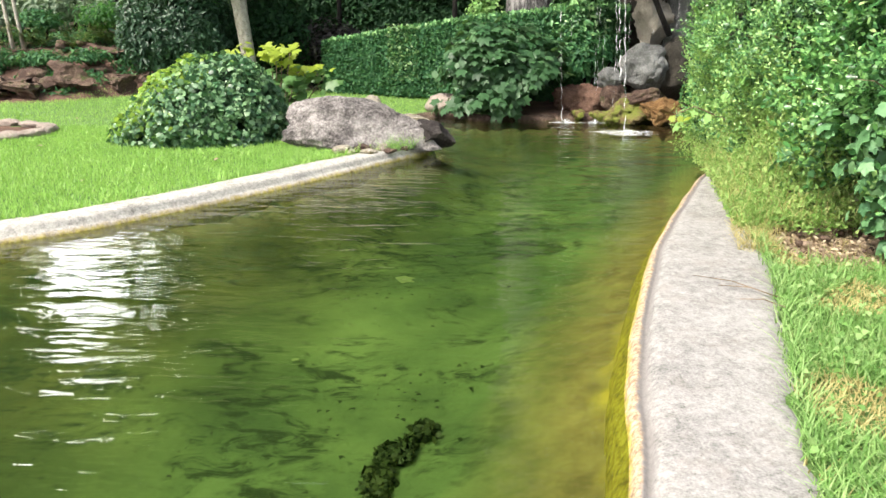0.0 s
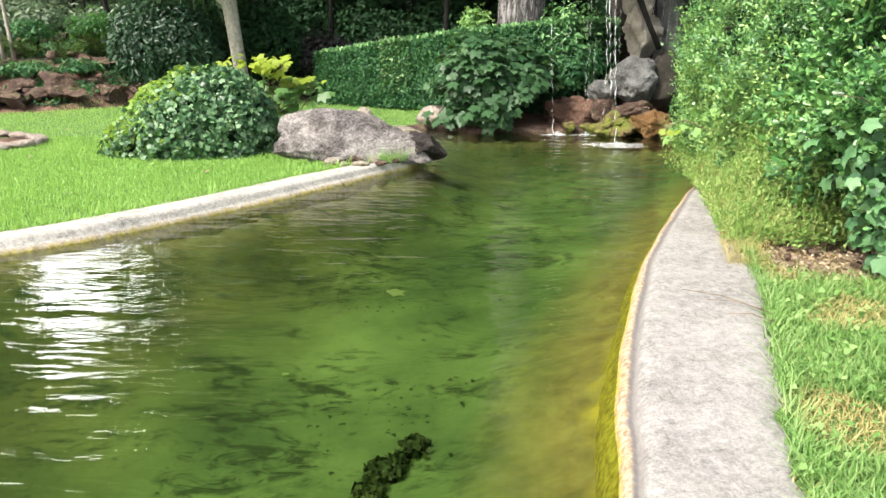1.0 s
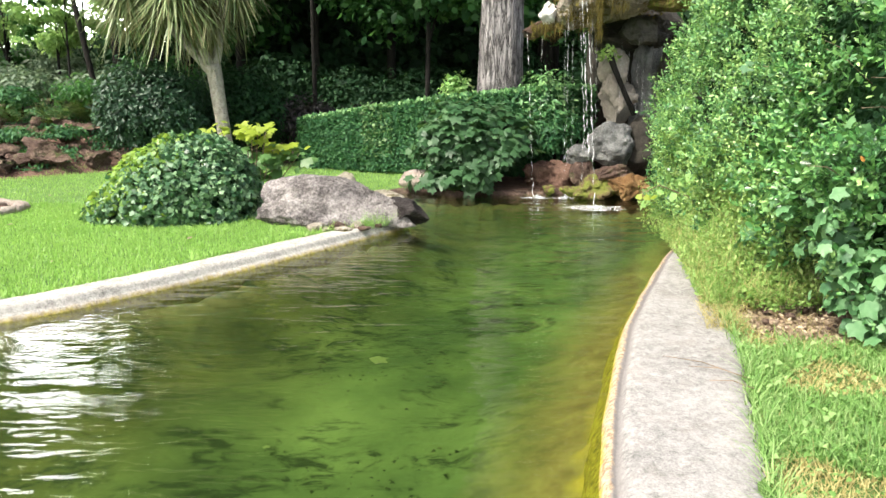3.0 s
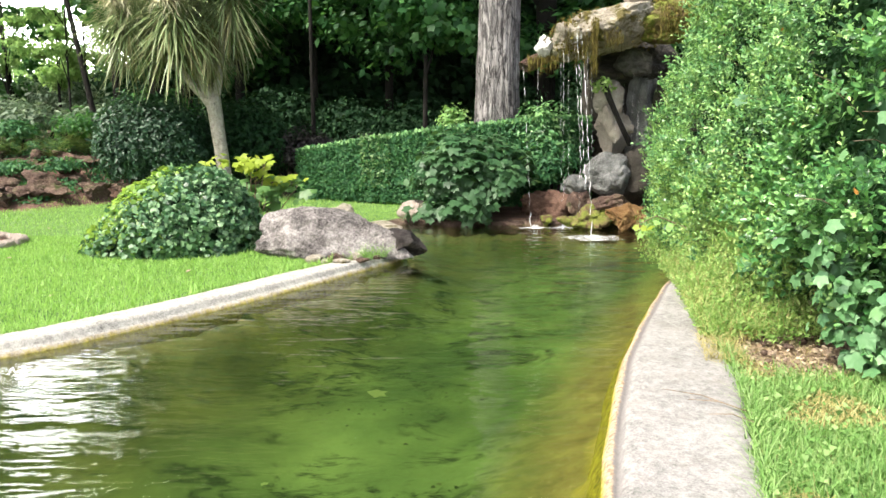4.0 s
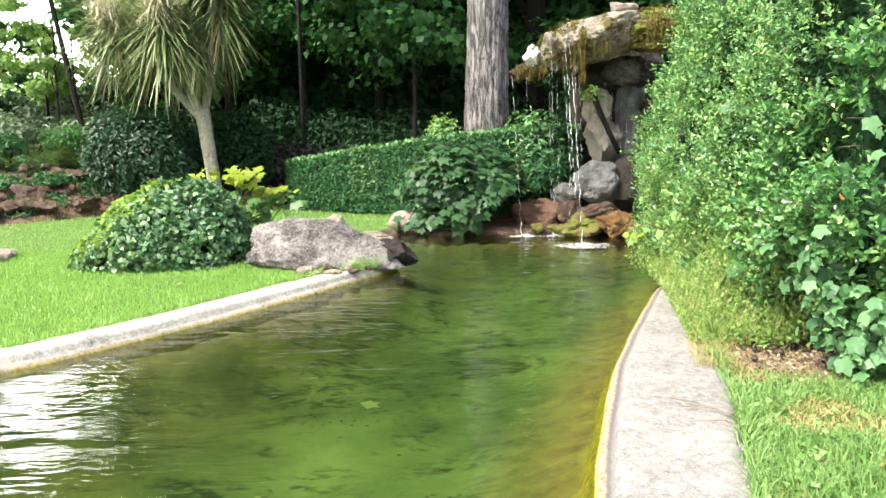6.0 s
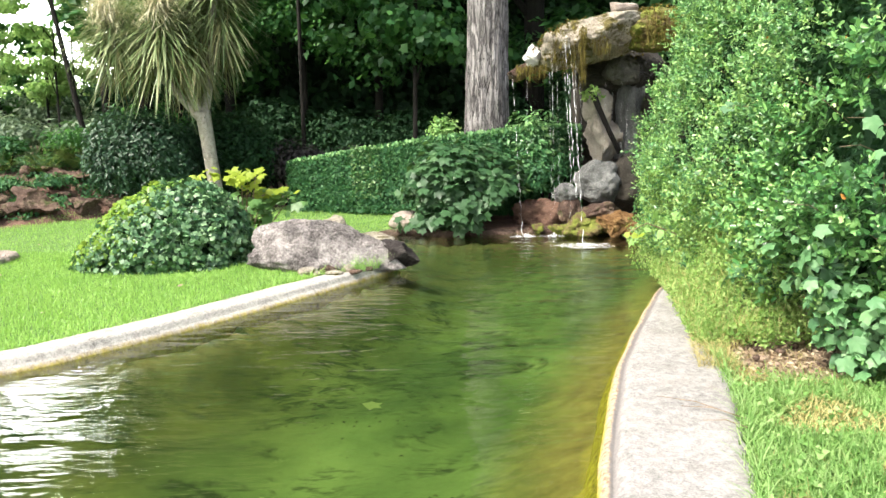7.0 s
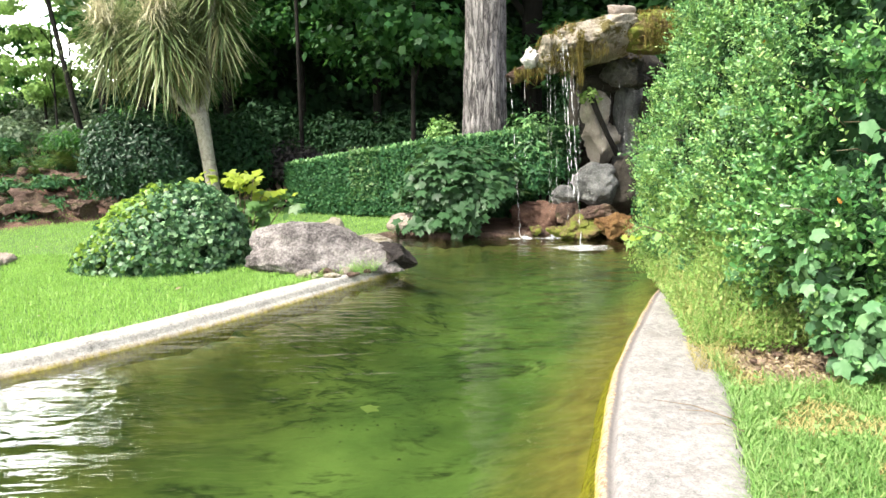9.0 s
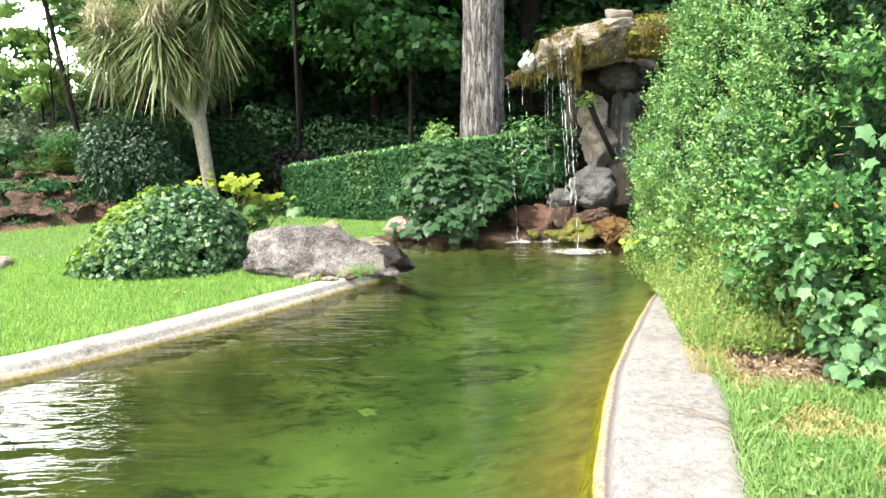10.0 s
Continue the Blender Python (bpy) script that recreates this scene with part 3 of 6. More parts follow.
def blob_shell(center, radii, count, seed, depth=0.25, low=-0.5, bumps=0.22):
    """Points and outward normals scattered in the outer shell of an uneven rounded mass."""
    rng = np.random.default_rng(seed)
    d = unit(rng.normal(0, 1, (count * 2, 3)))
    d = d[d[:, 2] > low][:count]
    ph = rng.uniform(0, 6.28, (6, 3))
    fr = rng.uniform(1.5, 4.5, (6, 3))
    lump = sum(np.sin(d @ np.diag(fr[i]) @ np.ones(3) * 1.0 + ph[i, 0]) * np.sin(d[:, 0] * fr[i, 1] * 1.7 + ph[i, 1]) for i in range(6)) / 3
    r = (1 + bumps * lump) * (1 - depth * rng.uniform(0, 1, len(d)) ** 1.6)
    p = np.array(center) + d * np.array(radii) * r[:, None]
    return p, unit(d / np.array(radii))

# ---- ground and pond ----
WATER = -0.07
LEFT_BANK = [(-5.6, 2.55), (-4.6, 2.8), (-3.8, 3.15), (-3.1, 3.58), (-2.60, 3.96), (-2.39, 4.18), (-2.17, 4.45), (-1.92, 4.77), (-1.66, 5.15),
             (-1.34, 5.65), (-0.97, 6.25), (-0.64, 6.80), (-0.53, 7.05), (-0.52, 7.3)]
FAR_BANK = [(-0.56, 7.4), (-0.66, 7.8), (-0.74, 8.6), (-0.80, 9.3), (-0.55, 9.65), (-0.20, 9.35), (0.45, 9.45), (0.85, 9.5), (1.24, 9.58), (1.65, 9.65),
            (2.1, 9.5), (2.5, 9.3), (2.75, 8.4)]
RIGHT_BANK = [(2.5, 7.4), (2.15, 6.65), (1.79, 5.92), (1.60, 5.50), (1.22, 4.58), (0.94, 3.86), (0.74, 3.20), (0.62, 2.78), (0.525, 2.40), (0.492, 2.12),
              (0.39, 1.62), (0.32, 1.0), (0.28, 0.0), (0.3, -1.2), (0.1, -2.4)]
NEAR_BANK = [(-1.2, -3.2), (-3.5, -3.0), (-5.6, -1.5), (-6.3, 0.8)]
left_line, far_line, right_line = spline(LEFT_BANK), spline(FAR_BANK), spline(RIGHT_BANK)
POND = [tuple(p) for p in np.vstack([left_line, far_line, right_line, spline(NEAR_BANK, 0.3)])]


def grow(line, by):
    """The line moved sideways, to its left."""
    d = np.gradient(line, axis=0)
    d /= np.linalg.norm(d, axis=1, keepdims=True)
    return line + np.column_stack([-d[:, 1], d[:, 0]]) * np.reshape(by, (-1, 1))


def ground_z(x, y):
    """Height of the ground, outside the pond."""
    x, y = np.asarray(x, float), np.asarray(y, float)
    z = 0.02 * np.sin(x * 0.9) * np.sin(y * 0.7 + 1) - 0.015
    bank = np.clip((y - (10.9 + 0.35 * np.sin(x * 1.1)) - 1.1 * np.clip(x + 6.2, 0, 2)) / 2.2, 0, 1)
    z = z + np.where(x < -4.6, bank * 0.75, 0)
    z = z + np.clip((y - 10.0) / 3, 0, 1) * np.clip((x + 1.0) / 2, 0, 1) * 0.35
    return z + np.clip((y - 15) / 20, 0, 1) * 1.2


xs = np.unique(np.concatenate([np.arange(-8.5, 5, 0.09), np.linspace(-20, 14, 60), [-400, -150, -70, -35, 30, 70, 150, 400]]))
ys = np.unique(np.concatenate([np.arange(-3.6, 13.5, 0.09), np.linspace(-15, 40, 60), [-400, -150, -60, -30, 60, 100, 180, 400]]))
gx, gy = np.meshgrid(xs, ys)
gz = ground_z(gx, gy)
wet = inside(gx, gy, POND)
for q in np.vstack([left_line, far_line, right_line])[::2]:
    wet |= np.hypot(gx - q[0], gy - q[1]) < 0.11
gz = np.where(wet, -0.75, gz)
nx, ny = len(xs), len(ys)
idx = np.arange(nx * ny).reshape(ny, nx)
quads = np.stack([idx[:-1, :-1], idx[:-1, 1:], idx[1:, 1:], idx[1:, :-1]], -1).reshape(-1, 4)
me = mesh_of("ground", np.stack([gx, gy, gz], -1).reshape(-1, 3), quads)
for key in ("lawn", "soil", "leaf_litter", "dry_soil"):
    me.materials.append(M[key])
cx = (gx[:-1, :-1] + gx[1:, 1:]) / 2
cy = (gy[:-1, :-1] + gy[1:, 1:]) / 2
which = np.zeros(cx.shape, np.int32)
edge = 10.55 + 0.3 * np.sin(cx * 1.1) + 1.1 * np.clip(cx + 6.4, 0, 2)
which[(cy > edge) & (cx < -3.6)] = 1
which[(cy > 12.6) | ((cy > 11.0) & (cx > -0.8))] = 2
which[(cy > 9.3) & (cx > 0.3) & (cy < 11.5)] = 1
which[(cx > 1.75) & (cy > 3.9) & (cy < 9)] = 3
which[((cx - 1.98) / 0.42) ** 2 + ((cy - 3.95) / 0.42) ** 2 < 1] = 3
which[((cx + 5.75) / 1.0) ** 2 + ((cy - 7.45) / 0.55) ** 2 < 1] = 1
me.polygons.foreach_set("material_index", which.ravel())
tagged(part("ground", smooth(me), None), "garden ground of mown lawn, red soil and leaf litter", "ground", kind="structure")

# bed: rows from the right wall across, shelving off the wall
bx = np.unique(np.concatenate([np.arange(-6.6, 3.4, 0.10)]))
by = np.arange(-3.6, 10.3, 0.10)
mx, my = np.meshgrid(bx, by)
flat = np.column_stack([mx.ravel(), my.ravel()])
gap = np.full(len(flat), 9.0)
for q in right_line[::2]:
    gap = np.minimum(gap, np.hypot(flat[:, 0] - q[0], flat[:, 1] - q[1]))
gap_l = np.full(len(flat), 9.0)
for q in np.vstack([left_line, far_line])[::3]:
    gap_l = np.minimum(gap_l, np.hypot(flat[:, 0] - q[0], flat[:, 1] - q[1]))
in_pond = inside(flat[:, 0], flat[:, 1], POND)
shelf = np.where(in_pond, np.clip(gap / 0.75, 0, 1), 0)
deep = np.where(in_pond | (gap < gap_l), np.minimum(-0.17 - 0.26 * shelf ** 0.8, 0) + 0.29 * np.clip(1 - gap_l / 0.8, 0, 1) ** 1.4 * np.clip(shelf, 0, 1), -0.23)
deep = np.where(in_pond | (gap > gap_l), deep, -0.10)
deep += 0.025 * np.sin(flat[:, 0] * 3.1 + np.sin(flat[:, 1] * 2.3)) * np.sin(flat[:, 1] * 2.7)
ib = np.arange(len(flat)).reshape(mx.shape)
bq = np.stack([ib[:-1, :-1], ib[:-1, 1:], ib[1:, 1:], ib[1:, :-1]], -1).reshape(-1, 4)
near_pond = in_pond[bq].any(1)
me = mesh_of("pond_bed", np.column_stack([flat, deep]), bq[near_pond])
uv = me.uv_layers.new(name="wall")
vi = np.empty(len(me.loops), np.int32)
me.loops.foreach_get("vertex_index", vi)
uv.data.foreach_set("uv", np.column_stack([gap[vi], gap_l[vi]]).astype(np.float32).ravel())
tagged(part("pond_bed", smooth(me), M["bed"]), "green silted pond bed with ochre algae along the wall", "pond bed", kind="structure")

# water surface: fine grid with rings spreading from where the fall lands
wx, wy = np.meshgrid(np.arange(-6.6, 3.4, 0.12), np.arange(-3.6, 10.4, 0.12))
wz = np.full(wx.shape, WATER)
iw = np.arange(wx.size).reshape(wx.shape)
wq = np.stack([iw[:-1, :-1], iw[:-1, 1:], iw[1:, 1:], iw[1:, :-1]], -1).reshape(-1, 4)
wq = wq[inside(wx, wy, POND).ravel()[wq].any(1)]
me = smooth(mesh_of("water", np.stack([wx, wy, wz], -1).reshape(-1, 3), wq))
tagged(part("water", me, M["water"]), "clear green rippled pond water mirroring the trees", "water", kind="structure")


def kerb(name, line, width, profile, label, wobble=0.012, seed=0, mat="coping", lip=()):
    """A coping swept along the water's edge. lip: (metres from the water, height); profile: (share of the rest of the width, height)."""
    width = np.broadcast_to(width, len(line))
    start = lip[-1][0] if lip else 0.0
    steps = [(np.full(len(line), d), d * 3, h) for d, h in lip] + [(start + (width - start) * a, a, h) for a, h in profile]
    verts, spans = [], []
    for span, a, h in steps:
        base = grow(line, -span)
        spans.append(span)
        ring = []
        for (x, y) in base:
            n1 = noise.noise(Vector((x * 2.5, y * 2.5, seed + a * 3)))
            n2 = noise.noise(Vector((x * 9, y * 9, seed + a * 7)))
            ring.append((x + wobble * (n1 + 0.6 * n2), y + wobble * (n2 - 0.4 * n1), h + wobble * 0.18 * (n1 + n2)))
        verts.append(ring)
    v = np.array(verts).transpose(1, 0, 2)
    n, m = v.shape[:2]
    i = np.arange(n * m).reshape(n, m)
    q = np.stack([i[:-1, :-1], i[:-1, 1:], i[1:, 1:], i[1:, :-1]], -1).reshape(-1, 4)
    me = smooth(mesh_of(name, v.reshape(-1, 3), q))
    layer = me.uv_layers.new(name="from_water")
    vi = np.empty(len(me.loops), np.int32)
    me.loops.foreach_get("vertex_index", vi)
    layer.data.foreach_set("uv", np.column_stack([np.array(spans).T.ravel()[vi], np.zeros(len(vi))]).astype(np.float32).ravel())
    return tagged(part(name, me, M[mat]), label, "pond edge", kind="structure")


LIP = [(-0.10, -0.5), (-0.06, -0.20), (-0.035, -0.12), (-0.014, -0.088), (0.0, -0.062), (0.008, -0.042), (0.018, -0.028), (0.029, -0.022), (0.040, -0.024), (0.049, -0.033), (0.058, -0.033), (0.068, -0.012), (0.082, 0.004), (0.105, 0.012)]
PROFILE = [(0.12, 0.015), (0.25, 0.014), (0.4, 0.013), (0.55, 0.012), (0.7, 0.011), (0.82, 0.009), (0.92, 0.006), (0.97, 0.0), (1.0, -0.02), (1.0, -0.2)]
fine_right = spline(right_line[::4], 0.05)
across_w = np.interp(fine_right[:, 1], [-2.5, 1.6, 2.0, 2.25, 2.6, 3.0, 3.35, 3.7, 4.1, 4.5, 5.1, 6.0, 8], [0.5, 0.47, 0.50, 0.53, 0.585, 0.59, 0.63, 0.61, 0.55, 0.42, 0.27, 0.18, 0.15])
across_w = across_w + np.array([0.06 * noise.noise(Vector((0, y * 2.3, 7))) + 0.06 * noise.noise(Vector((3, y * 6.5, 2))) for y in fine_right[:, 1]]) * np.clip(5.2 - fine_right[:, 1], 0, 1)
kerb("pavement", fine_right[::-1], across_w[::-1], PROFILE, "pale weathered concrete pond coping with yellow algae at the water", 0.011, 3, lip=LIP)
EDGE_LIP = [(-0.05, -0.5), (-0.03, -0.16), (-0.012, -0.09), (0.0, -0.064), (0.010, -0.046), (0.022, -0.040), (0.034, -0.028), (0.044, -0.004), (0.056, 0.012)]
ROUNDED = [(0.12, 0.019), (0.35, 0.020), (0.6, 0.020), (0.9, 0.016), (0.98, 0.0), (1.0, -0.06), (1.0, -0.2)]
fine_left = spline(np.vstack([left_line[:-1:4], left_line[-1:]]), 0.05)
left_w = np.interp(fine_left[:, 0], [-5, -2.6, -1.3, -0.95, -0.75, -0.5], [0.26, 0.25, 0.30, 0.26, 0.12, 0.06])
kerb("trim", fine_left[::-1], left_w[::-1], ROUNDED, "rounded pale concrete lawn edging along the pond", 0.013, 9, "edging", EDGE_LIP)
SHORE = [(0.0, -0.5), (0.0, -0.12), (0.2, -0.07), (0.5, -0.02), (0.8, 0.0), (1.0, -0.05), (1.0, -0.3)]
fine_far = spline(far_line[::4], 0.07)
ob = kerb("trim", fine_far[::-1], 0.17, SHORE, "low earthy stone shore at the back of the pond", 0.05, 5, "bank_rock")

near_line = spline([RIGHT_BANK[-1]] + NEAR_BANK + [LEFT_BANK[0]], 0.1)
kerb("trim", near_line[::-1], 0.28, ROUNDED, "rounded pale concrete edging at the pond's near side", 0.014, 13, "edging", EDGE_LIP)

# ---- lawn ----
LAWN = [(-9, 4.2), (-5.6, 2.95), (-4.6, 3.15), (-3.25, 3.85), (-2.75, 4.22), (-2.54, 4.46), (-2.34, 4.82), (-2.08, 5.18), (-1.8, 5.62), (-1.46, 6.12), (-1.2, 6.42), (-0.95, 6.8),
        (-0.9, 8.6), (-0.95, 9.8), (-0.6, 10.1), (-0.9, 12.2), (-3.0, 12.9), (-4.4, 12.7), (-5.85, 11.6), (-6.57, 10.45), (-9, 10.2)]
pts = np.vstack([scatter(LAWN, 60000), scatter(LAWN[:14] + [(-0.9, 8), (-6, 8), (-6, 5)], 90000)])
pts = pts[(((pts[:, 0] + 5.75) / 1.05) ** 2 + ((pts[:, 1] - 7.45) / 0.6) ** 2) > 1]
pts[:, 2] = ground_z(pts[:, 0], pts[:, 1])
tagged(part("lawn_grass", blades("lawn_grass", pts, 0.028, 0.6, 0.006), M["grass"]), "short bright green mown lawn grass", "grass", kind="stuff")

VERGE = [(0.84, 0.8), (0.86, 1.63), (0.99, 2.03), (1.10, 2.4), (1.27, 2.89), (1.43, 3.43), (1.53, 3.95), (1.6, 4.3), (2.0, 4.1), (2.1, 3.75), (2.8, 3.8), (4.5, 3.9), (4.5, 1.0)]
pts = scatter(VERGE, 150000)
pts[:, :2] += RNG.normal(0, 0.03, (len(pts), 2)) + np.array([0.03, 0])
lump = np.array([noise.noise(Vector((p[0] * 2.2, p[1] * 2.2, 0.3))) for p in pts])
pts[:, 2] = ground_z(pts[:, 0], pts[:, 1])
bare = ((pts[:, 0] - 1.98) / 0.36) ** 2 + ((pts[:, 1] - 3.95) / 0.36) ** 2 < 1
dry = (lump < -0.24) | (RNG.uniform(0, 1, len(pts)) < 0.08) | ((pts[:, 1] > 3.45) & (RNG.uniform(0, 1, len(pts)) < 0.45))
tagged(part("rough_grass", blades("rough_grass", pts[~dry & ~bare], 0.034, 1.1, 0.0055, 0.5), M["rough_grass"]), "long rough green grass beside the coping", "grass", kind="stuff")
tagged(part("dry_grass", blades("dry_grass", pts[dry & (RNG.uniform(0, 1, len(pts)) < np.where(bare, 0.12, 0.5))], 0.024, 1.7, 0.005, 0.4), M["dry_grass"]), "dry straw-coloured grass by the hedge foot", "grass", kind="stuff")

fallen = mesh_of("fallen_leaf", *OVAL)
fallen.materials.append(M["litter"])
for i, (x, y) in enumerate(((-3.65, 7.25), (-3.42, 7.55), (-3.75, 8.9), (-3.0, 5.1), (-4.3, 6.6), (-2.3, 5.9), (-4.9, 8.4))):
    ob = new("fallen_leaf", fallen)
    ob.matrix_basis = pose(x, y, float(ground_z(x, y)) + 0.028, 12, 8, 67 * i) @ Matrix.Diagonal((0.07, 0.07, 0.07, 1))
    tagged(ob, "pale dry leaf fallen on the lawn", "leaf", group="fallen leaves")

# ---- the tall hedge on the right ----
HEDGE_FACE = [(4.6, 3.46), (3.2, 3.42), (2.42, 3.43), (2.12, 3.55), (2.06, 4.1), (2.02, 5.0), (1.98, 5.8), (2.0, 6.6), (2.15, 7.3), (2.5, 7.9), (3.3, 8.3), (5.0, 8.4)]
hedge_line = spline(HEDGE_FACE, 0.05)
hd = np.gradient(hedge_line, axis=0)
hd = unit(hd)
hedge_out = np.column_stack([-hd[:, 1], hd[:, 0]])
if hedge_out[len(hedge_out) // 2, 0] > 0:
    hedge_out = -hedge_out


seen_line = np.where((hedge_line[:, 0] < 2.7) & (hedge_line[:, 1] < 7.7))[0]  # the stretch that faces the pond


def hedge_points(count, lo, hi, depth, bulge=0.24):
    """Points on the hedge's uneven face between two heights, and the way it faces there."""
    i = np.where(RNG.uniform(0, 1, count) < 0.88, seen_line[RNG.integers(0, len(seen_line), count)], RNG.integers(0, len(hedge_line), count))
    z = RNG.uniform(lo, hi, count)
    q = hedge_line[i] + RNG.normal(0, 0.03, (count, 2))
    lean = np.interp(z, [0, 0.35, 0.9, 1.6, 2.4, 3.2], [0.10, -0.02, -0.10, 0.10, 0.36, 0.75])
    lump = np.array([noise.noise(Vector((a[0] * 1.7, a[1] * 1.7, b * 1.7))) + 0.6 * noise.noise(Vector((a[0] * 4.5, a[1] * 4.5, b * 4.5))) + 0.5 * noise.noise(Vector((a[0] * 10, a[1] * 10, b * 10))) for a, b in zip(q, z)])
    inn = lean - bulge * lump + RNG.uniform(0, 1, count) ** 2 * depth
    p = np.column_stack([q - hedge_out[i] * inn[:, None], z])
    nrm = np.column_stack([hedge_out[i], np.interp(z, [0, 1, 2, 3], [0.1, 0.25, 0.45, 0.8])])
    return p, unit(nrm)


hedge = thing("garden_hedge", "tall dense bright green box hedge, loosely clipped", "hedge", (2.9, 6, 0))
# Inner sheet behind the leaves; its dark colour stands in for shade.
inner = []
for dz, dx in ((0, 0.62), (0.9, 0.56), (1.6, 0.72), (2.4, 0.98), (3.0, 1.4)):
    inner.append(np.column_stack([hedge_line - hedge_out * dx, np.full(len(hedge_line), dz)]))
iv = np.array(inner)
ii = np.arange(iv.shape[0] * iv.shape[1]).reshape(iv.shape[:2])
iq = np.stack([ii[:-1, :-1], ii[:-1, 1:], ii[1:, 1:], ii[1:, :-1]], -1).reshape(-1, 4)
core = part("shade_core", mesh_of("shade_core", iv.reshape(-1, 3) - np.array([2.9, 6, 0]), iq), M["dark_leaf"], hedge, "hedge inside, a sheet coloured dark for shade")
BASE = np.array([2.9, 6, 0])


def shoot_ways(nrm, up=0.55, loose=0.42):
    return nrm * 0.75 + np.array([0, 0, up]) + RNG.normal(0, loose, nrm.shape)


def near_corner(p):
    return p[:, 1] < 4.5 + 0.35 * np.sin(p[:, 2] * 2.1)


# the sunny side: small dense shoots; round the near corner larger leaves on sparser shoots with gaps
p, nrm = hedge_points(8200, 0.12, 3.0, 0.26)
hole = np.array([noise.noise(Vector((q[0] * 3.4, q[1] * 3.4, q[2] * 3.4 + 4))) for q in p])
far = ~near_corner(p) & (hole > -0.20)
part("fine_foliage", sprigs("fine_foliage", p[far] - BASE, shoot_ways(nrm[far]), 9, 0.095, 0.042, SPOON), M["hedge_leaf"], hedge)
p, nrm = hedge_points(6200, 0.12, 3.0, 0.14)
hole = np.array([noise.noise(Vector((q[0] * 3.4, q[1] * 3.4, q[2] * 3.4 + 4))) for q in p])
far = ~near_corner(p) & (hole > -0.12)
part("fine_foliage", sprigs("fine_foliage", p[far] - BASE, shoot_ways(nrm[far], 0.7), 7, 0.08, 0.036, SPOON), M["hedge_young"], hedge, "small pale leaves of the hedge side")
p, nrm = hedge_points(11500, 0.08, 3.0, 0.26)
hole = np.array([noise.noise(Vector((q[0] * 2.8, q[1] * 2.8, q[2] * 2.8))) for q in p])
corner = near_corner(p) & (hole > np.interp(p[:, 0] - 0.25 * p[:, 1], [0.8, 1.05, 1.3], [-0.30, 0.0, 0.30]) - np.interp(p[:, 2], [0.7, 1.2], [0.35, 0.0])) & ~((p[:, 2] < 0.6) & (RNG.uniform(0, 1, len(p)) < 0.4))
part("foliage", sprigs("foliage", p[corner] - BASE, shoot_ways(nrm[corner], 0.6, 0.5), 9, 0.11, 0.054, ROUND), M["hedge_deep"], hedge)
# Inner leaves in a near-black tone: shade between the shoots is coloured in.
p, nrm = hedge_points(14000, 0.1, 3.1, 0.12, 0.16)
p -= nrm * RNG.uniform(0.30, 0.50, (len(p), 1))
part("inner_foliage", leaves("inner_foliage", p - BASE, nrm, 0.055, ROUND, 0.3, 0.9), M["dark_leaf"], hedge, "leaves inside the hedge, coloured dark for shade")
for _ in range(80):
    q, nn = hedge_points(1, 0.3, 2.6, 0.1)
    a = Vector(q[0]) - Vector((2.9, 6, 0)) - Vector(nn[0]) * 0.25
    b = a + Vector(nn[0]) * RNG.uniform(0.2, 0.34) + Vector((0, RNG.normal(0, 0.1), RNG.normal(0.02, 0.12)))
    part("twig", tube([a, (a + b) / 2 + Vector((0, 0.02, 0.03)), b], [0.004, 0.003, 0.0018], 5), M["twig"], hedge)

q, nn = hedge_points(330, 0.3, 2.9, 0.0)
part("young_growth", sprigs("young_growth", q - BASE, shoot_ways(nn, 0.8, 0.35), 9, 0.16, 0.042, ROUND), M["hedge_young"], hedge, "pale young shoots")

weeds = thing("weeds", "pale green leafy weeds along the hedge foot", "weeds", (1.9, 5.2, 0), kind="stuff")
p, nrm = hedge_points(16000, 0.02, 1.0, 0.12, 0.2)
low = (p[:, 1] > 4.0) & (p[:, 0] < 2.6)
p, nrm = p[low], nrm[low]
p[:, 0] -= np.interp(p[:, 2], [0, 0.3, 1.0], [0.16, 0.12, 0.0]) * RNG.uniform(0, 1.6, len(p))
FOOT = [(1.50, 4.2), (1.62, 4.9), (1.74, 5.5), (1.84, 6.3), (2.3, 6.6), (2.3, 4.1), (1.9, 4.05)]
foot = scatter(FOOT, 16000)
heap = np.clip((foot[:, 0] - 1.58 - 0.12 * np.clip(foot[:, 1] - 4.4, 0, 2)) * 1.5, 0.10, 0.55) * np.clip((foot[:, 1] - 3.9) / 0.8, 0.2, 1)
foot[:, 2] = RNG.uniform(0.1, 1.15, len(foot)) * heap * (1 + 0.5 * np.array([noise.noise(Vector((a * 5, b * 5, 0))) for a, b in foot[:, :2]]))
p = np.vstack([p, foot])
nrm = np.vstack([nrm, np.tile([-0.6, -0.3, 0.7], (len(foot), 1))])
part("foliage", leaves("foliage", p - np.array([1.9, 5.2, 0]), nrm, 0.026, OVAL, 0.0, 0.9), M["weed_leaf"], weeds)
wisp = foot[RNG.integers(0, len(foot), 9000)].copy()
part("wispy_grass", blades("wispy_grass", wisp[:6000] - np.array([1.9, 5.2, 0]), 0.06, 1.6, 0.004, 0.5), M["weed_leaf"], weeds)
part("dry_stem", blades("dry_stem", wisp[6000:] - np.array([1.9, 5.2, 0]), 0.07, 1.6, 0.0032, 0.5), M["dry_grass"], weeds, "dry yellow stems")
straw = scatter([(1.36, 3.72), (1.47, 4.2), (1.66, 4.75), (2.1, 4.75), (2.0, 4.3), (1.62, 4.0), (1.60, 3.6)], 3600)
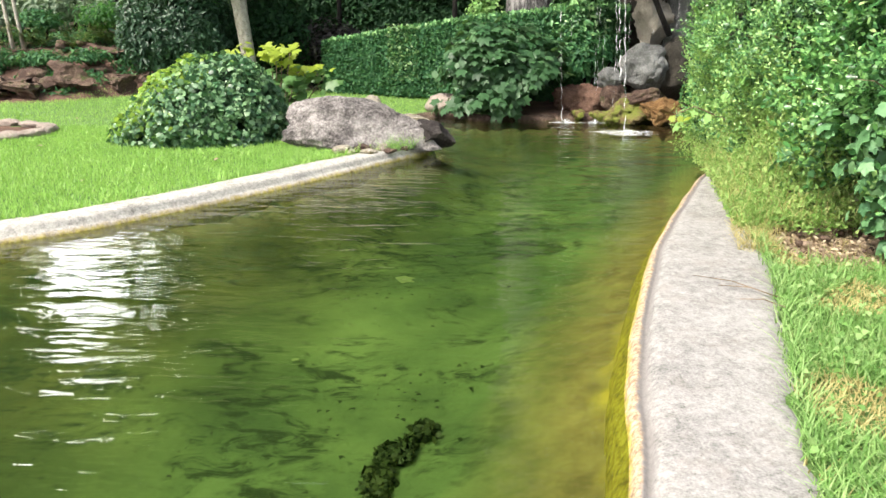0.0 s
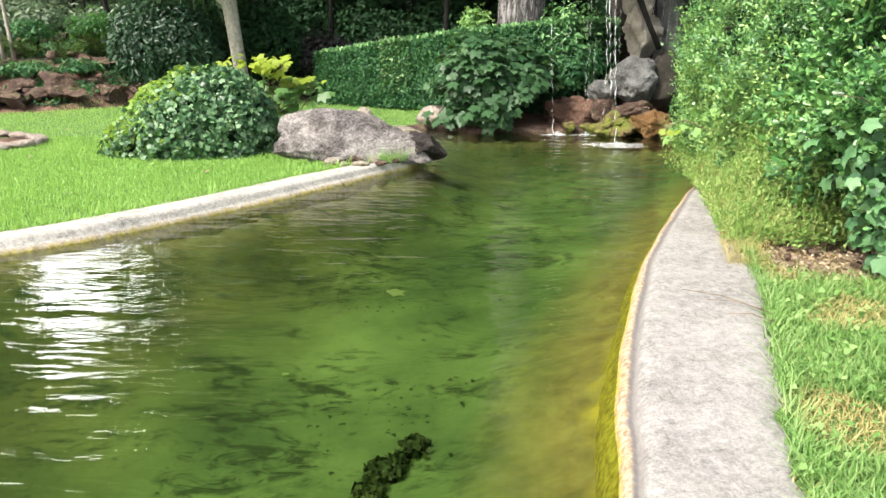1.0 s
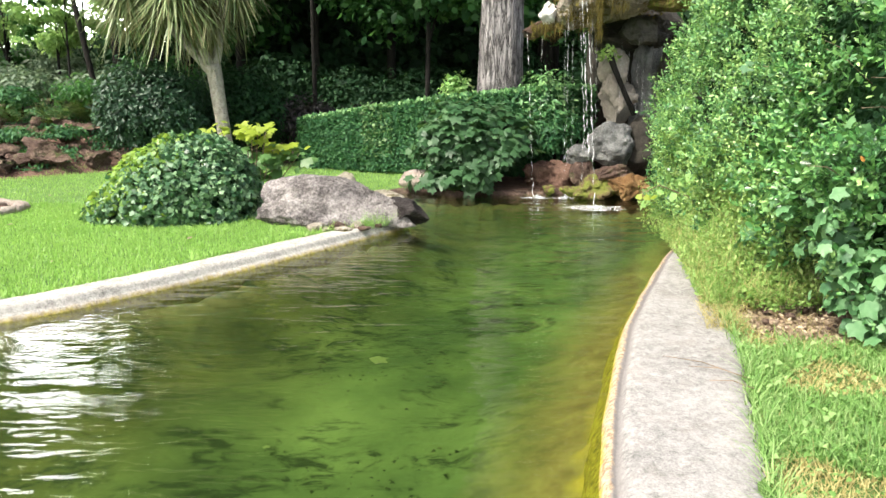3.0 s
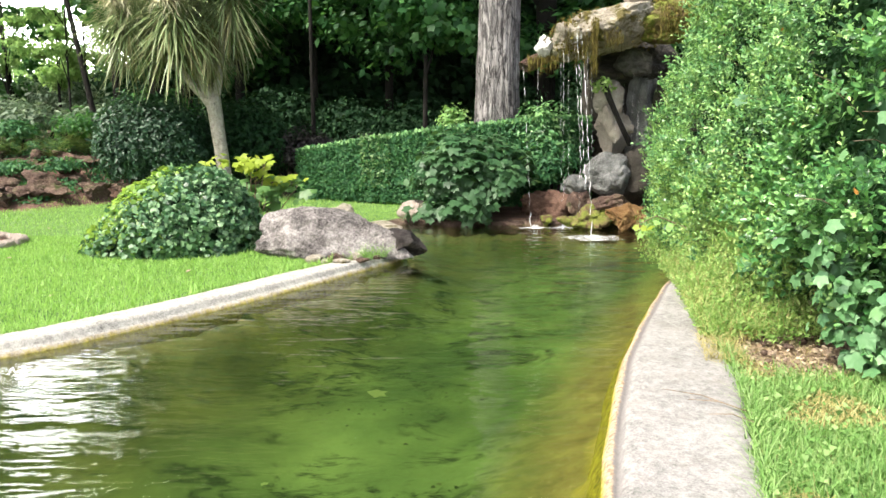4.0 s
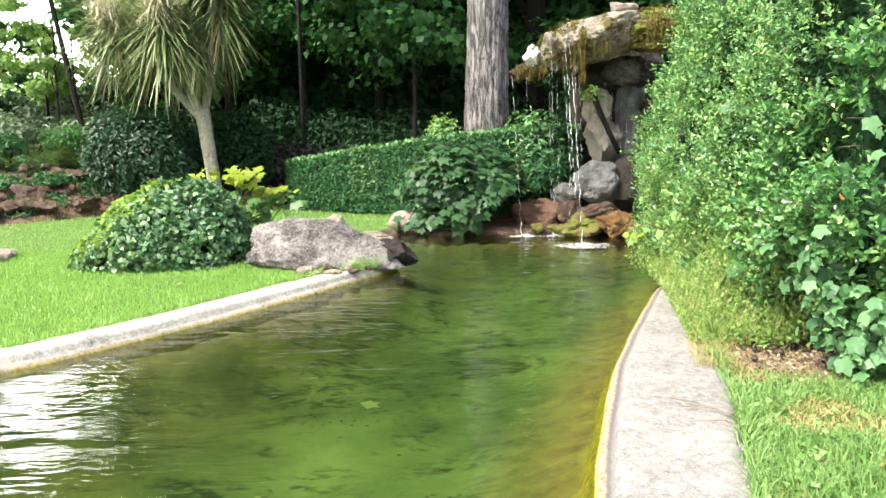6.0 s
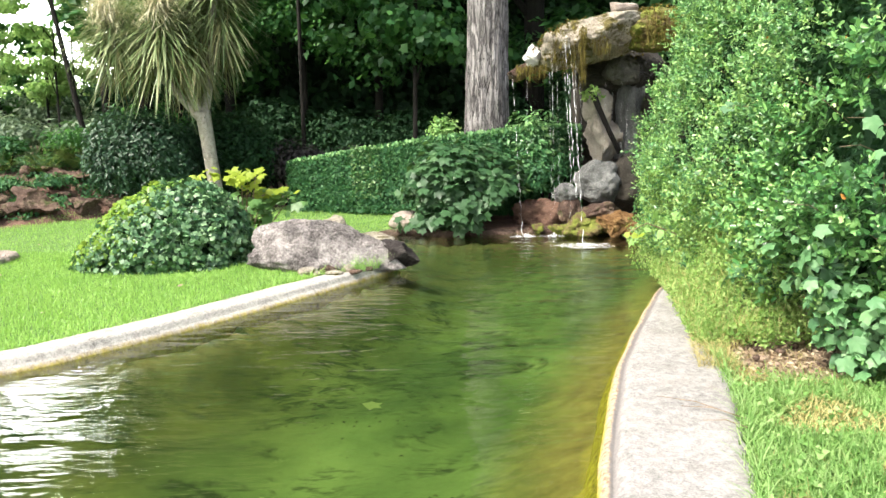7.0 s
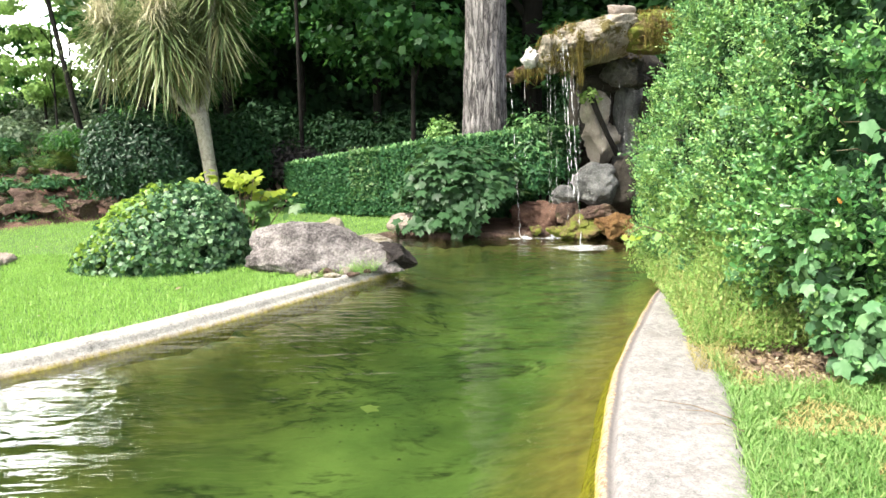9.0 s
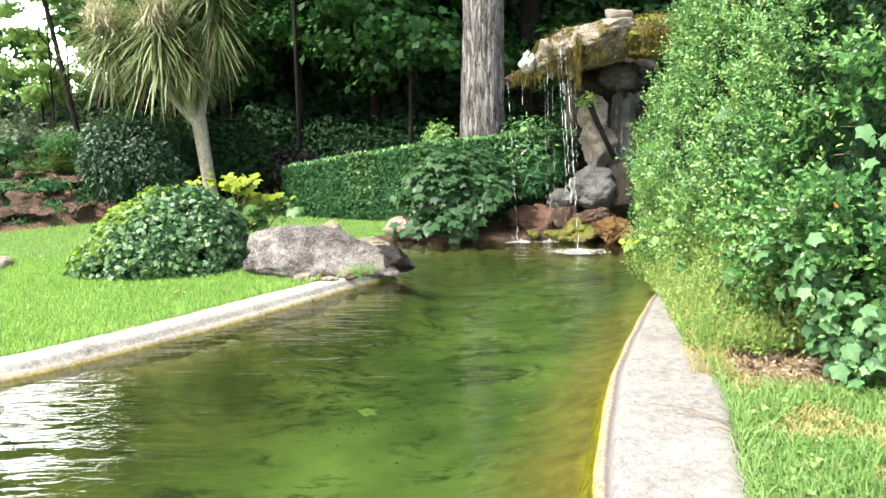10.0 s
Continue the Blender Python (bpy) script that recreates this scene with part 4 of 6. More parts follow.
part("stalk", blades("stalk", straw - np.array([1.9, 5.2, 0]), 0.032, 1.9, 0.0035, 0.5), M["dry_grass"], weeds, "dry yellow stalks")
flakes = scatter([(1.62, 3.58), (1.62, 4.0), (1.98, 4.42), (2.42, 4.4), (2.3, 3.8), (2.0, 3.55)], 1500)
flakes[:, 2] = 0.012 + ground_z(flakes[:, 0], flakes[:, 1])
tagged(part("leaf_litter", leaves("leaf_litter", flakes, np.tile([0, 0, 1.0], (len(flakes), 1)), 0.026, OVAL, 0.0, 0.6, 0.5), M["litter"]), "dry fallen leaves on bare soil by the hedge", "leaf litter", kind="stuff")
for i in range(26):
    x, y = RNG.uniform(1.70, 2.3), RNG.uniform(3.65, 4.3)
    s = RNG.uniform(0.02, 0.055)
    rock("clod", "small brown clod of dry earth", "clod", (x, y, 0.0), (s * 1.3, s, s * 0.8), M["bank_rock"] if i % 3 else M["dry_soil"], 500 + i, 40 * i, detail=2)["group"] = "earth clods"

clover = scatter(VERGE, 5000)
clover = clover[((clover[:, 0] - 1.88) / 0.4) ** 2 + ((clover[:, 1] - 3.92) / 0.34) ** 2 > 1]
clover[:, 2] = RNG.uniform(0.01, 0.05, len(clover))
tagged(part("clover", leaves("clover", clover, np.tile([0, 0, 1.0], (len(clover), 1)), 0.020, TRIFOIL, 0.0, 0.5, 0.4), M["rough_grass"]), "small clover leaves among the rough grass", "clover", kind="stuff")
edge_pts = []
for _ in range(1200):
    y = RNG.uniform(1.2, 4.0)
    edge_pts.append((np.interp(y, [1.2, 1.63, 2.03, 2.4, 2.89, 3.43, 3.95], [0.87, 0.89, 1.02, 1.13, 1.28, 1.44, 1.54]) + RNG.normal(0.0, 0.02), y, 0.0))
tagged(part("stray_grass", blades("stray_grass", np.array(edge_pts), 0.042, 1.9, 0.005, 0.6), M["rough_grass"]), "stray grass blades leaning over the coping", "grass", kind="stuff")

dead = mesh_of("dead_leaf", *OVAL)
dead.materials.append(M["dead_leaf"])
p, nrm = hedge_points(900, 0.3, 2.6, 0.0)
sel = (p[:, 1] < 4.6) & (p[:, 0] < 3.2)
p, nrm = p[sel][:26] + nrm[sel][:26] * 0.03 - np.array([2.9, 6, 0]), nrm[sel][:26]
leaf_parts("dead_leaf", dead, p[:14], nrm[:14], 0.04, hedge, 0.8, 0.5)
for i, (a, b) in enumerate((((1.00, 3.28), (1.30, 3.02)), ((1.08, 3.15), (1.32, 3.0)), ((1.12, 2.98), (1.30, 2.88)))):
    ob = part("twig", tube([(a[0], a[1], 0.022), ((a[0] + b[0]) / 2, (a[1] + b[1]) / 2 + 0.02, 0.035), (b[0], b[1], 0.02)], [0.0016, 0.0022, 0.003], 5), M["twig"])
    tagged(ob, "thin dry stalk lying across the coping", "twig", group="dry stalks")

back_edge = grow(fine_left[::-1], -left_w[::-1] * 0.98)
k = RNG.integers(0, len(back_edge), 2600)
le = np.column_stack([back_edge[k] + RNG.normal(0, 0.015, (len(k), 2)), np.full(len(k), 0.0)])
tagged(part("stray_grass", blades("stray_grass", le, 0.05, 1.0, 0.006, 0.5), M["grass"]), "grass blades leaning over the lawn edging", "grass", kind="stuff")

ivy_mesh = smooth(mesh_of("leaf", *IVY_FINE))
ivy_mesh.materials.append(M["ivy"])
vine = thing("ivy_vine", "dark green large-leaved ivy climbing the hedge corner", "ivy", (2.2, 3.9, 0))
p, nrm = hedge_points(16000, 0.04, 1.6, 0.08)
cluster = np.array([noise.noise(Vector((q[0] * 2.6, q[1] * 2.6, q[2] * 2.6 + 9))) for q in p])
chance = np.interp(p[:, 1], [3.3, 3.7, 4.1, 5.6], [1.0, 0.7, 0.16, 0.04]) * np.interp(p[:, 2], [0, 0.55, 0.85, 1.5], [1, 1.0, 0.4, 0.10])
sel = (p[:, 1] < 5.6) & (p[:, 0] < 2.75) & (RNG.uniform(0, 1, len(p)) < chance * np.where((p[:, 1] < 3.75) & (p[:, 2] < 0.6), 0.6, 0.20)) & (cluster > -0.16)
p, nrm = p[sel] + nrm[sel] * (0.06 + np.interp(p[sel][:, 2], [0, 0.5, 0.9], [0.08, 0.05, 0.0]))[:, None] - np.array([2.2, 3.9, 0]), nrm[sel]
nrm = nrm + np.array([0, 0, 0.55])
order = RNG.permutation(len(p))
p, nrm = p[order], nrm[order]
leaf_parts("leaf", ivy_mesh, p[:230], nrm[:230], 0.074, vine, 0.9, 0.75, 0.3)
part("foliage", smooth(leaves("foliage", p[230:900], nrm[230:900], 0.064, IVY_FINE, 0.9, 0.8)), M["ivy"], vine)
fresh = smooth(mesh_of("young_leaf", *IVY_FINE))
fresh.materials.append(M["ivy_young_lit"])
leaf_parts("young_leaf", fresh, p[900:940], nrm[900:940], 0.08, vine, 0.8, 0.6, 0.3)
for i in range(4):
    a = Vector((RNG.uniform(-0.05, 0.5), RNG.uniform(-0.2, 0.1), 0))
    part("stem", tube([a, a + Vector((0.02, 0.05, 0.35)), a + Vector((RNG.normal(0, 0.1), 0.12, 0.8))], [0.005, 0.004, 0.003], 6), M["twig"], vine)

# ---- boulder at the point of the lawn ----


def wedge(p):
    """High blunt shoulder and a long back that falls away."""
    s = p.x / 0.78
    top = np.interp(s, [-1, -0.8, -0.45, 0.0, 0.4, 0.7, 1.1], [0.88, 1.02, 1.10, 1.00, 0.86, 0.98, 1.3])
    p.z = p.z * top if p.z > 0 else p.z
    if p.z < 0 and p.x > 0:
        p.x *= 0.62
    p.x += 0.10 * min(0, p.x) * (1 - abs(p.z) / 0.5)
    return p


granite = thing("boulder", "large grey weathered granite boulder beside the water", "boulder", (-1.19, 6.98, 0.0))
ob = part("body", rock_mesh((1.74, 0.98, 0.80), 12, 0.12, 6, 0.5, 0.0, wedge), M["boulder"], granite)
ob.matrix_basis = pose(-0.05, 0.04, 0.04, 0, 5, -3)
ob = part("snout", rock_mesh((0.50, 0.44, 0.25), 15, 0.18, 5, 0.9), M["snout"], granite, "dark snout of the boulder over the water")
ob.matrix_basis = pose(0.68, 0.02, 0.10, 0, 14, 4)
rock("stone", "small grey stone behind the boulder", "stone", (-1.36, 8.7, 0.13), (0.34, 0.26, 0.44), M["grotto"], 5, 20, detail=3)
rock("stone", "rounded pale pinkish stone at the pond's shore", "stone", (-0.50, 10.0, 0.05), (0.62, 0.45, 0.36), M["pale_stone"], 8, 0, detail=4, rough=0.1, sharp=0.2)
rock("stone", "flat pale edging stone behind the boulder", "stone", (-0.90, 8.8, 0.0), (0.44, 1.1, 0.09), M["grotto"], 4, 15, detail=3)
for i, (x, y, s) in enumerate([(-1.05, 6.42, 0.16), (-0.86, 6.48, 0.12), (-1.2, 6.40, 0.10), (-0.74, 6.62, 0.10), (-1.32, 6.50, 0.20), (-1.12, 6.54, 0.24), (-0.94, 6.60, 0.20)]):
    rock("stone", "small broken brown stone at the boulder's foot", "stone", (x, y, 0.03), (s * 1.0, s * 0.7, s * 0.45), M["bank_rock"] if i % 2 else M["grotto"], 30 + i, 15 * i, detail=3)
pts = scatter([(-1.0, 6.5), (-0.74, 6.58), (-0.58, 6.9), (-0.55, 7.05), (-0.8, 6.8)], 480, 0.01)
tuft = part("grass_tuft", blades("grass_tuft", pts, 0.075, 1.1, 0.005, 0.5), M["rough_grass"])
tagged(tuft, "small green tuft between boulder and coping", "grass", kind="stuff")

# ---- ivy mound on the lawn ----
mound = thing("ivy_bush", "rounded bush overgrown with dark glossy ivy", "bush", (-2.9, 7.3, 0))
# Core coloured dark so the gaps between ivy leaves read as shade.
bm = rock_mesh((1.50, 1.05, 1.20), 21, 0.12, 4, 0.2)
core = part("shade_core", bm, M["dark_leaf"], mound, "ivy bush inside, coloured dark for shade")
core.location = (0, 0.1, 0.08)
p, nrm = blob_shell((0, 0, 0.06), (0.90, 0.72, 0.79), 26000, 4, 0.22, -0.25, 0.10)
p[:, 2] *= np.interp(p[:, 0], [-0.95, -0.5, 0.1, 0.55, 0.95], [0.62, 0.82, 1.02, 1.10, 0.95])
thick = np.array([noise.noise(Vector(q) * 7.0) for q in p]) > -0.26
p, nrm = p[thick], nrm[thick]
# Sunlight on the upper left is put in as paler, yellow-green leaves.
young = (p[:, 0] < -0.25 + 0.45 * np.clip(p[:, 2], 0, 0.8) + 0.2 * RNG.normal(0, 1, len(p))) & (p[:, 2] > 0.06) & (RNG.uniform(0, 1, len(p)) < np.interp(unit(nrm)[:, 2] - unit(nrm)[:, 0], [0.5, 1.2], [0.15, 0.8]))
near = np.argsort(p[:, 1] + RNG.normal(0, 0.1, len(p)))
front = [i for i in near if not young[i]][:300]
rest = np.ones(len(p), bool)
rest[front] = False
mound_mesh = smooth(mesh_of("leaf", *IVY_FINE))
mound_mesh.materials.append(M["mound_ivy"])
leaf_parts("leaf", mound_mesh, p[front], nrm[front], 0.047, mound, 0.7, 0.6)
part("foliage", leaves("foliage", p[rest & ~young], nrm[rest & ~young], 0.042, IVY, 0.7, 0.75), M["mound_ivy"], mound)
part("lit_foliage", leaves("lit_foliage", p[young], nrm[young], 0.044, IVY, 0.4, 0.6), M["ivy_young_lit"], mound, "yellow-green ivy leaves, coloured pale for the sunlit upper left")

gold = thing("yellow_shrub", "low shrub with broad yellow-green leaves", "shrub", (-2.42, 8.3, 0))
broad = smooth(mesh_of("leaf", *MAPLE))
broad.materials.append(M["yellow_leaf"])
green_broad = smooth(mesh_of("leaf", *MAPLE))
green_broad.materials.append(M["broad_leaf"])
for i in range(15):
    tip = Vector((RNG.uniform(-0.42, 0.56), RNG.uniform(-0.25, 0.25), RNG.uniform(0.45, 0.86)))
    tip.z *= 1.0 - 0.25 * max(0, tip.x)
    part("stem", tube([(tip.x * 0.3, tip.y * 0.3, 0), (tip.x * 0.7, tip.y * 0.7, tip.z * 0.6), tip], [0.009, 0.007, 0.004], 5), M["twig"], gold)
    m = 9
    spread = np.array(tip) + RNG.normal(0, 1, (m, 3)) * np.array([0.10, 0.08, 0.035])
    leaf_parts("leaf", broad if tip.z > 0.60 else green_broad, spread, np.tile([-0.1, -0.45, 1.0], (m, 1)), 0.098, gold, 0.3, 0.3, 0.3)
    under = np.array(tip) * np.array([0.9, 0.9, 0.62]) + RNG.normal(0, 1, (4, 3)) * np.array([0.12, 0.10, 0.09])
    leaf_parts("leaf", green_broad, under, np.tile([0, -0.6, 0.8], (4, 1)), 0.13, gold, 0.5, 0.4, 0.3)

# ---- clipped hedge at the back ----
BACK_HEDGE = [(-2.75, 12.7), (-2.62, 12.3), (-1.9, 11.9), (-0.9, 11.4), (0.2, 10.85), (1.3, 10.5), (2.0, 10.7)]
bh = spline(BACK_HEDGE, 0.05)
bd = unit(np.gradient(bh, axis=0))
bout = np.column_stack([bd[:, 1], -bd[:, 0]])
clipped = thing("clipped_hedge", "low straight-clipped dark green hedge", "hedge", (-0.5, 11.4, 0))
off = np.array([-0.5, 11.4, 0])


def top_of(x):
    return np.interp(x, [-2.8, -1.6, -0.2, 1.0, 2.0], [0.77, 0.97, 1.17, 1.29, 1.33])


i = RNG.integers(0, len(bh), 60000)
z = RNG.uniform(0.02, 1, len(i)) * top_of(bh[i, 0])
q = np.column_stack([bh[i] - bout[i] * (RNG.uniform(-0.05, 0.12, len(i)))[:, None], z])
q[:, :2] += RNG.normal(0, 0.02, (len(i), 2))
nr = np.column_stack([bout[i], np.full(len(i), 0.25)])
j = RNG.integers(0, len(bh), 12000)
tp = np.column_stack([bh[j] - bout[j] * RNG.uniform(-0.05, 0.65, (len(j), 1)), top_of(bh[j, 0]) + RNG.normal(0, 0.03, len(j))])
tn = np.tile([0, 0, 1.0], (len(j), 1))
part("foliage", leaves("foliage", np.vstack([q, tp]) - off, np.vstack([nr, tn]), 0.042, DIAMOND, -0.1, 0.7), M["far_hedge"], clipped)
j = RNG.integers(0, len(bh), 3500)
sprout = np.column_stack([bh[j] - bout[j] * RNG.uniform(-0.05, 0.5, (len(j), 1)), top_of(bh[j, 0]) + RNG.uniform(-0.02, 0.03, len(j))])
part("young_growth", leaves("young_growth", sprout - off, np.tile([0, -1.0, 0.2], (len(j), 1)), 0.06, DIAMOND, -4.0, 0.6), M["hedge_leaf"], clipped, "light young growth along the top")
j = np.where((bh[:, 0] > -1.55) & (bh[:, 0] < -1.0))[0][RNG.integers(0, int(((bh[:, 0] > -1.55) & (bh[:, 0] < -1.0)).sum()), 520)]
lit = np.column_stack([bh[j] + bout[j] * RNG.uniform(0.03, 0.07, (len(j), 1)), RNG.uniform(0.25, 1.1, len(j))])
part("pale_growth", leaves("pale_growth", lit - off, np.column_stack([bout[j], np.full(len(j), 0.6)]), 0.046, DIAMOND, -0.5, 0.7), M["broad_leaf"], clipped, "paler shoots on the hedge face")["kind"] = "stuff"
# Inner box in near-black leaf colour, painted shade behind the clipped face.
cv = []
for dz, dx in ((-0.05, 0.14), (0.94, 0.14), (0.94, 0.5), (-0.05, 0.5)):
    cv.append(np.column_stack([bh - bout * dx, np.where(dz < 0, 0.0, top_of(bh[:, 0]) * 0.95)]))
cv = np.array(cv)
ci = np.arange(cv.shape[0] * cv.shape[1]).reshape(cv.shape[:2])
cq = np.stack([ci[:-1, :-1], ci[:-1, 1:], ci[1:, 1:], ci[1:, :-1]], -1).reshape(-1, 4)
part("shade_core", mesh_of("shade_core", cv.reshape(-1, 3) - off, cq), M["dark_leaf"], clipped, "clipped hedge inside, coloured dark for shade")

# ---- lobed-leaf shrub over the water ----
maple_mesh = smooth(mesh_of("leaf", *MAPLE))
maple_mesh.materials.append(M["maple"])
shrub = thing("lobed_shrub", "spreading shrub with large dark lobed leaves over the water", "shrub", (0.15, 9.95, 0))
p1, n1 = blob_shell((0.15, 0, 0.50), (0.85, 0.60, 0.62), 4500, 8, 0.5, -0.75, 0.22)
p2, n2 = blob_shell((-0.1, 0, 0.62), (0.6, 0.5, 0.60), 1800, 9, 0.5, -0.5, 0.25)
p3, n3 = blob_shell((0.05, -0.35, 0.12), (0.75, 0.30, 0.25), 500, 10, 0.3, -0.3, 0.2)
p, nrm = np.vstack([p1, p2, p3]), np.vstack([n1, n2, n3])
thick = (np.array([noise.noise(Vector(q) * 5.5) for q in p]) > -0.12) & ~((p[:, 0] > 0.30) & (p[:, 2] < 0.05 + 0.75 * np.clip(p[:, 0] - 0.1, 0, 0.6)))
p, nrm = p[thick], nrm[thick]
near = np.argsort(p[:, 1])
leaf_parts("leaf", maple_mesh, p[near[:280]], nrm[near[:280]] + np.array([0, -0.1, 1.0]), 0.115, shrub, 0.5, 0.5)
part("foliage", leaves("foliage", p[near[280:]], nrm[near[280:]] + np.array([0, -0.1, 1.0]), 0.105, MAPLE, 0.5, 0.55), M["maple"], shrub)
for i in range(14):
    b = Vector((RNG.uniform(-0.7, 0.9), RNG.uniform(-0.4, 0.3), RNG.uniform(0.4, 1.1)))
    part("stem", tube([(b.x * 0.2, 0.2, -0.05), b * 0.6, b], [0.02, 0.014, 0.006], 6), M["bark_dark"], shrub)

# ---- grotto with the waterfall ----
grotto = thing("waterfall_grotto", "mossy artificial rock grotto with an overhanging spill ledge", "rock grotto", (2.3, 10.0, 0))


def gpart(name, at, size, mat, seed, label="", turn=(0, 0, 0), **more):
    ob = part(name, rock_mesh(size, seed, **more), M[mat], grotto, label)
    ob.matrix_basis = pose(at[0] - 2.3, at[1] - 10.0, at[2], *turn)
    return ob


gpart("cap_slab", (2.02, 9.92, 2.50), (1.46, 1.3, 0.60), "grotto", 41, "broad overhanging mossy slab", (0, -9, 0), rough=0.13, detail=6, sharp=0.5, square=5)
gpart("cap_slab", (2.95, 9.98, 2.60), (1.15, 1.3, 0.60), "moss_rock", 46, "moss-covered slab end", (0, -2, 4), rough=0.20, detail=6, sharp=0.5, square=4)
gpart("spill_lip", (1.44, 9.70, 2.33), (0.40, 0.75, 0.52), "grotto", 42, "moss-grown spill lip", (0, 6, 0), rough=0.22, detail=5, sharp=0.6, square=4)
gpart("ledge", (1.12, 10.0, 2.13), (0.62, 0.42, 0.17), "bank_rock", 43, "thin mossy side ledge", (0, -22, 0), rough=0.4, detail=5, sharp=0.7)
gpart("lintel", (2.44, 10.16, 2.14), (0.46, 0.8, 0.40), "damp_rock", 44, "grey-green damp rock under the slab", (8, 4, 6), rough=0.2, detail=5, sharp=0.7, square=4)
# Recess under the slab: its shade is painted as near-black rock.
gpart("lintel", (2.50, 10.45, 2.06), (1.15, 0.9, 0.56), "shade_rock", 39, "rock under the slab, coloured black for shade", (0, 6, 0), rough=0.3, detail=5, sharp=0.7, square=3)
gpart("back_wall", (2.75, 11.0, 1.2), (1.9, 0.5, 3.0), "shade_rock", 49, "rear rock wall, coloured dark for shade", rough=0.15, detail=4, square=4)
gpart("pillar", (2.12, 10.1, 1.62), (0.42, 0.5, 0.52), "pillar", 45, "pale leaning rock pillar", (0, 10, 0), rough=0.22, detail=5, sharp=0.8, square=3)
gpart("pillar", (2.20, 10.08, 1.20), (0.50, 0.5, 0.78), "pillar", 40, "pale jagged foot of the pillar", (0, -6, 15), rough=0.26, detail=5, sharp=0.9, square=3)
gpart("pillar", (2.60, 10.25, 1.15), (0.48, 0.5, 1.9), "wet_rock", 47, "dark upright rock pillar", (0, 3, 0), rough=0.18, detail=5, sharp=0.8, square=4)
gpart("pillar", (3.15, 10.3, 1.2), (0.8, 0.7, 2.4), "shade_rock", 48, "broad rock pier", rough=0.2, detail=5, sharp=0.9)
part("root", tube([(-0.32, -0.22, 1.84), (-0.24, -0.30, 1.60), (-0.10, -0.32, 1.30), (0.06, -0.30, 1.00)], [0.045, 0.035, 0.03, 0.04], 10, 0.4), M["bark_dark"], grotto, "dark root across the pillar")
gpart("capstone", (2.36, 9.75, 2.86), (0.42, 0.36, 0.20), "pale_stone", 50, "pale block lying on the slab", (0, 6, 10), rough=0.12, detail=4, sharp=0.5, square=5)
# White spot on the ledge, source unknown; built as a rounded lump.
rock("stone", "white rounded lump on the grotto ledge", "stone", (1.17, 9.72, 2.29), (0.28, 0.24, 0.26), M["white_lump"], 51, 25, detail=4, rough=0.3, sharp=0.9)
strands = []
for x0, x1, z0, ln, k in ((1.36, 1.44, 2.56, 0.34, 260), (1.72, 1.80, 2.60, 0.62, 480), (1.9, 2.1, 2.45, 0.15, 110), (0.92, 1.3, 2.16, 0.10, 300), (2.55, 3.6, 2.80, 0.40, 900), (1.5, 1.7, 2.4, 0.3, 220)):
    x = RNG.uniform(x0, x1, k)
    strands.append(np.column_stack([x - 2.3, -0.78 + 0.16 * RNG.uniform(0, 1, k) + np.abs(x - 2.2) * 0.10, z0 - RNG.uniform(0, ln, k)]))
part("hanging_moss", blades("hanging_moss", np.vstack(strands), -0.09, 0.4, 0.0065, 0.6), M["moss_hang"], grotto, "yellow-brown hanging moss")
p1, n1 = blob_shell((0.65, -0.02, 2.60), (0.62, 0.70, 0.34), 3200, 18, 0.08, -0.6, 0.12)
p2, n2 = blob_shell((-0.86, -0.3, 2.33), (0.24, 0.42, 0.30), 900, 19, 0.08, -0.6, 0.12)
p3, n3 = blob_shell((-0.28, -0.08, 2.49), (0.78, 0.72, 0.32), 1500, 20, 0.08, -0.7, 0.10)
p, nrm = np.vstack([p1, p2, p3]), np.vstack([n1, n2, n3])
sel = np.array([noise.noise(Vector(q) * 4.0) for q in p]) > -0.05
part("moss_cushion", leaves("moss_cushion", p[sel], nrm[sel], 0.032, DIAMOND, 0.4, 0.8), M["moss_hang"], grotto, "yellow-brown moss cushions")
p, nrm = blob_shell((-0.72, -0.1, 1.72), (0.16, 0.12, 0.12), 90, 17, 0.4, -0.6, 0.2)
part("fern_tuft", leaves("fern_tuft", p + np.array([0.4, -0.15, 0.06]), nrm, 0.06, OVAL, 0.3, 0.6), M["weed_leaf"], grotto, "small green plants rooted in the rock")["kind"] = "stuff"

rock("boulder", "grey wet boulder under the fall", "boulder", (2.10, 9.72, 0.62), (0.62, 0.5, 0.58), M["wet_rock"], 52, 10, detail=5, rough=0.2, sharp=0.6, square=3)
rock("boulder", "boulder in the grotto, coloured dark for shade", "boulder", (2.5, 9.85, 0.55), (0.6, 0.5, 0.9), M["shade_rock"], 58, 40, detail=4, rough=0.15)
rock("stone", "small pale stone where the fall strikes", "stone", (1.66, 9.66, 0.47), (0.36, 0.3, 0.26), M["wet_rock"], 53, 0, detail=4, rough=0.22, sharp=0.6, square=4)
rock("stone", "brown stone block below the fall", "stone", (1.70, 9.62, 0.18), (0.32, 0.34, 0.44), M["bank_rock"], 59, 30, detail=4, rough=0.3, sharp=0.6, square=3)
rock("boulder", "moss-covered boulder at the water", "boulder", (1.78, 9.38, 0.06), (0.64, 0.5, 0.36), M["moss_rock"], 54, 0, detail=5, rough=0.36, sharp=0.6, block=0.10)
rock("boulder", "ochre mossy boulder at the water", "boulder", (2.22, 9.24, 0.08), (0.50, 0.42, 0.40), M["orange_rock"], 55, 20, detail=5, rough=0.36, sharp=0.6, block=0.08)
rock("stone", "pale flat stone at the water", "stone", (2.55, 9.1, 0.0), (0.5, 0.3, 0.2), M["orange_rock"], 56, 0, detail=3)
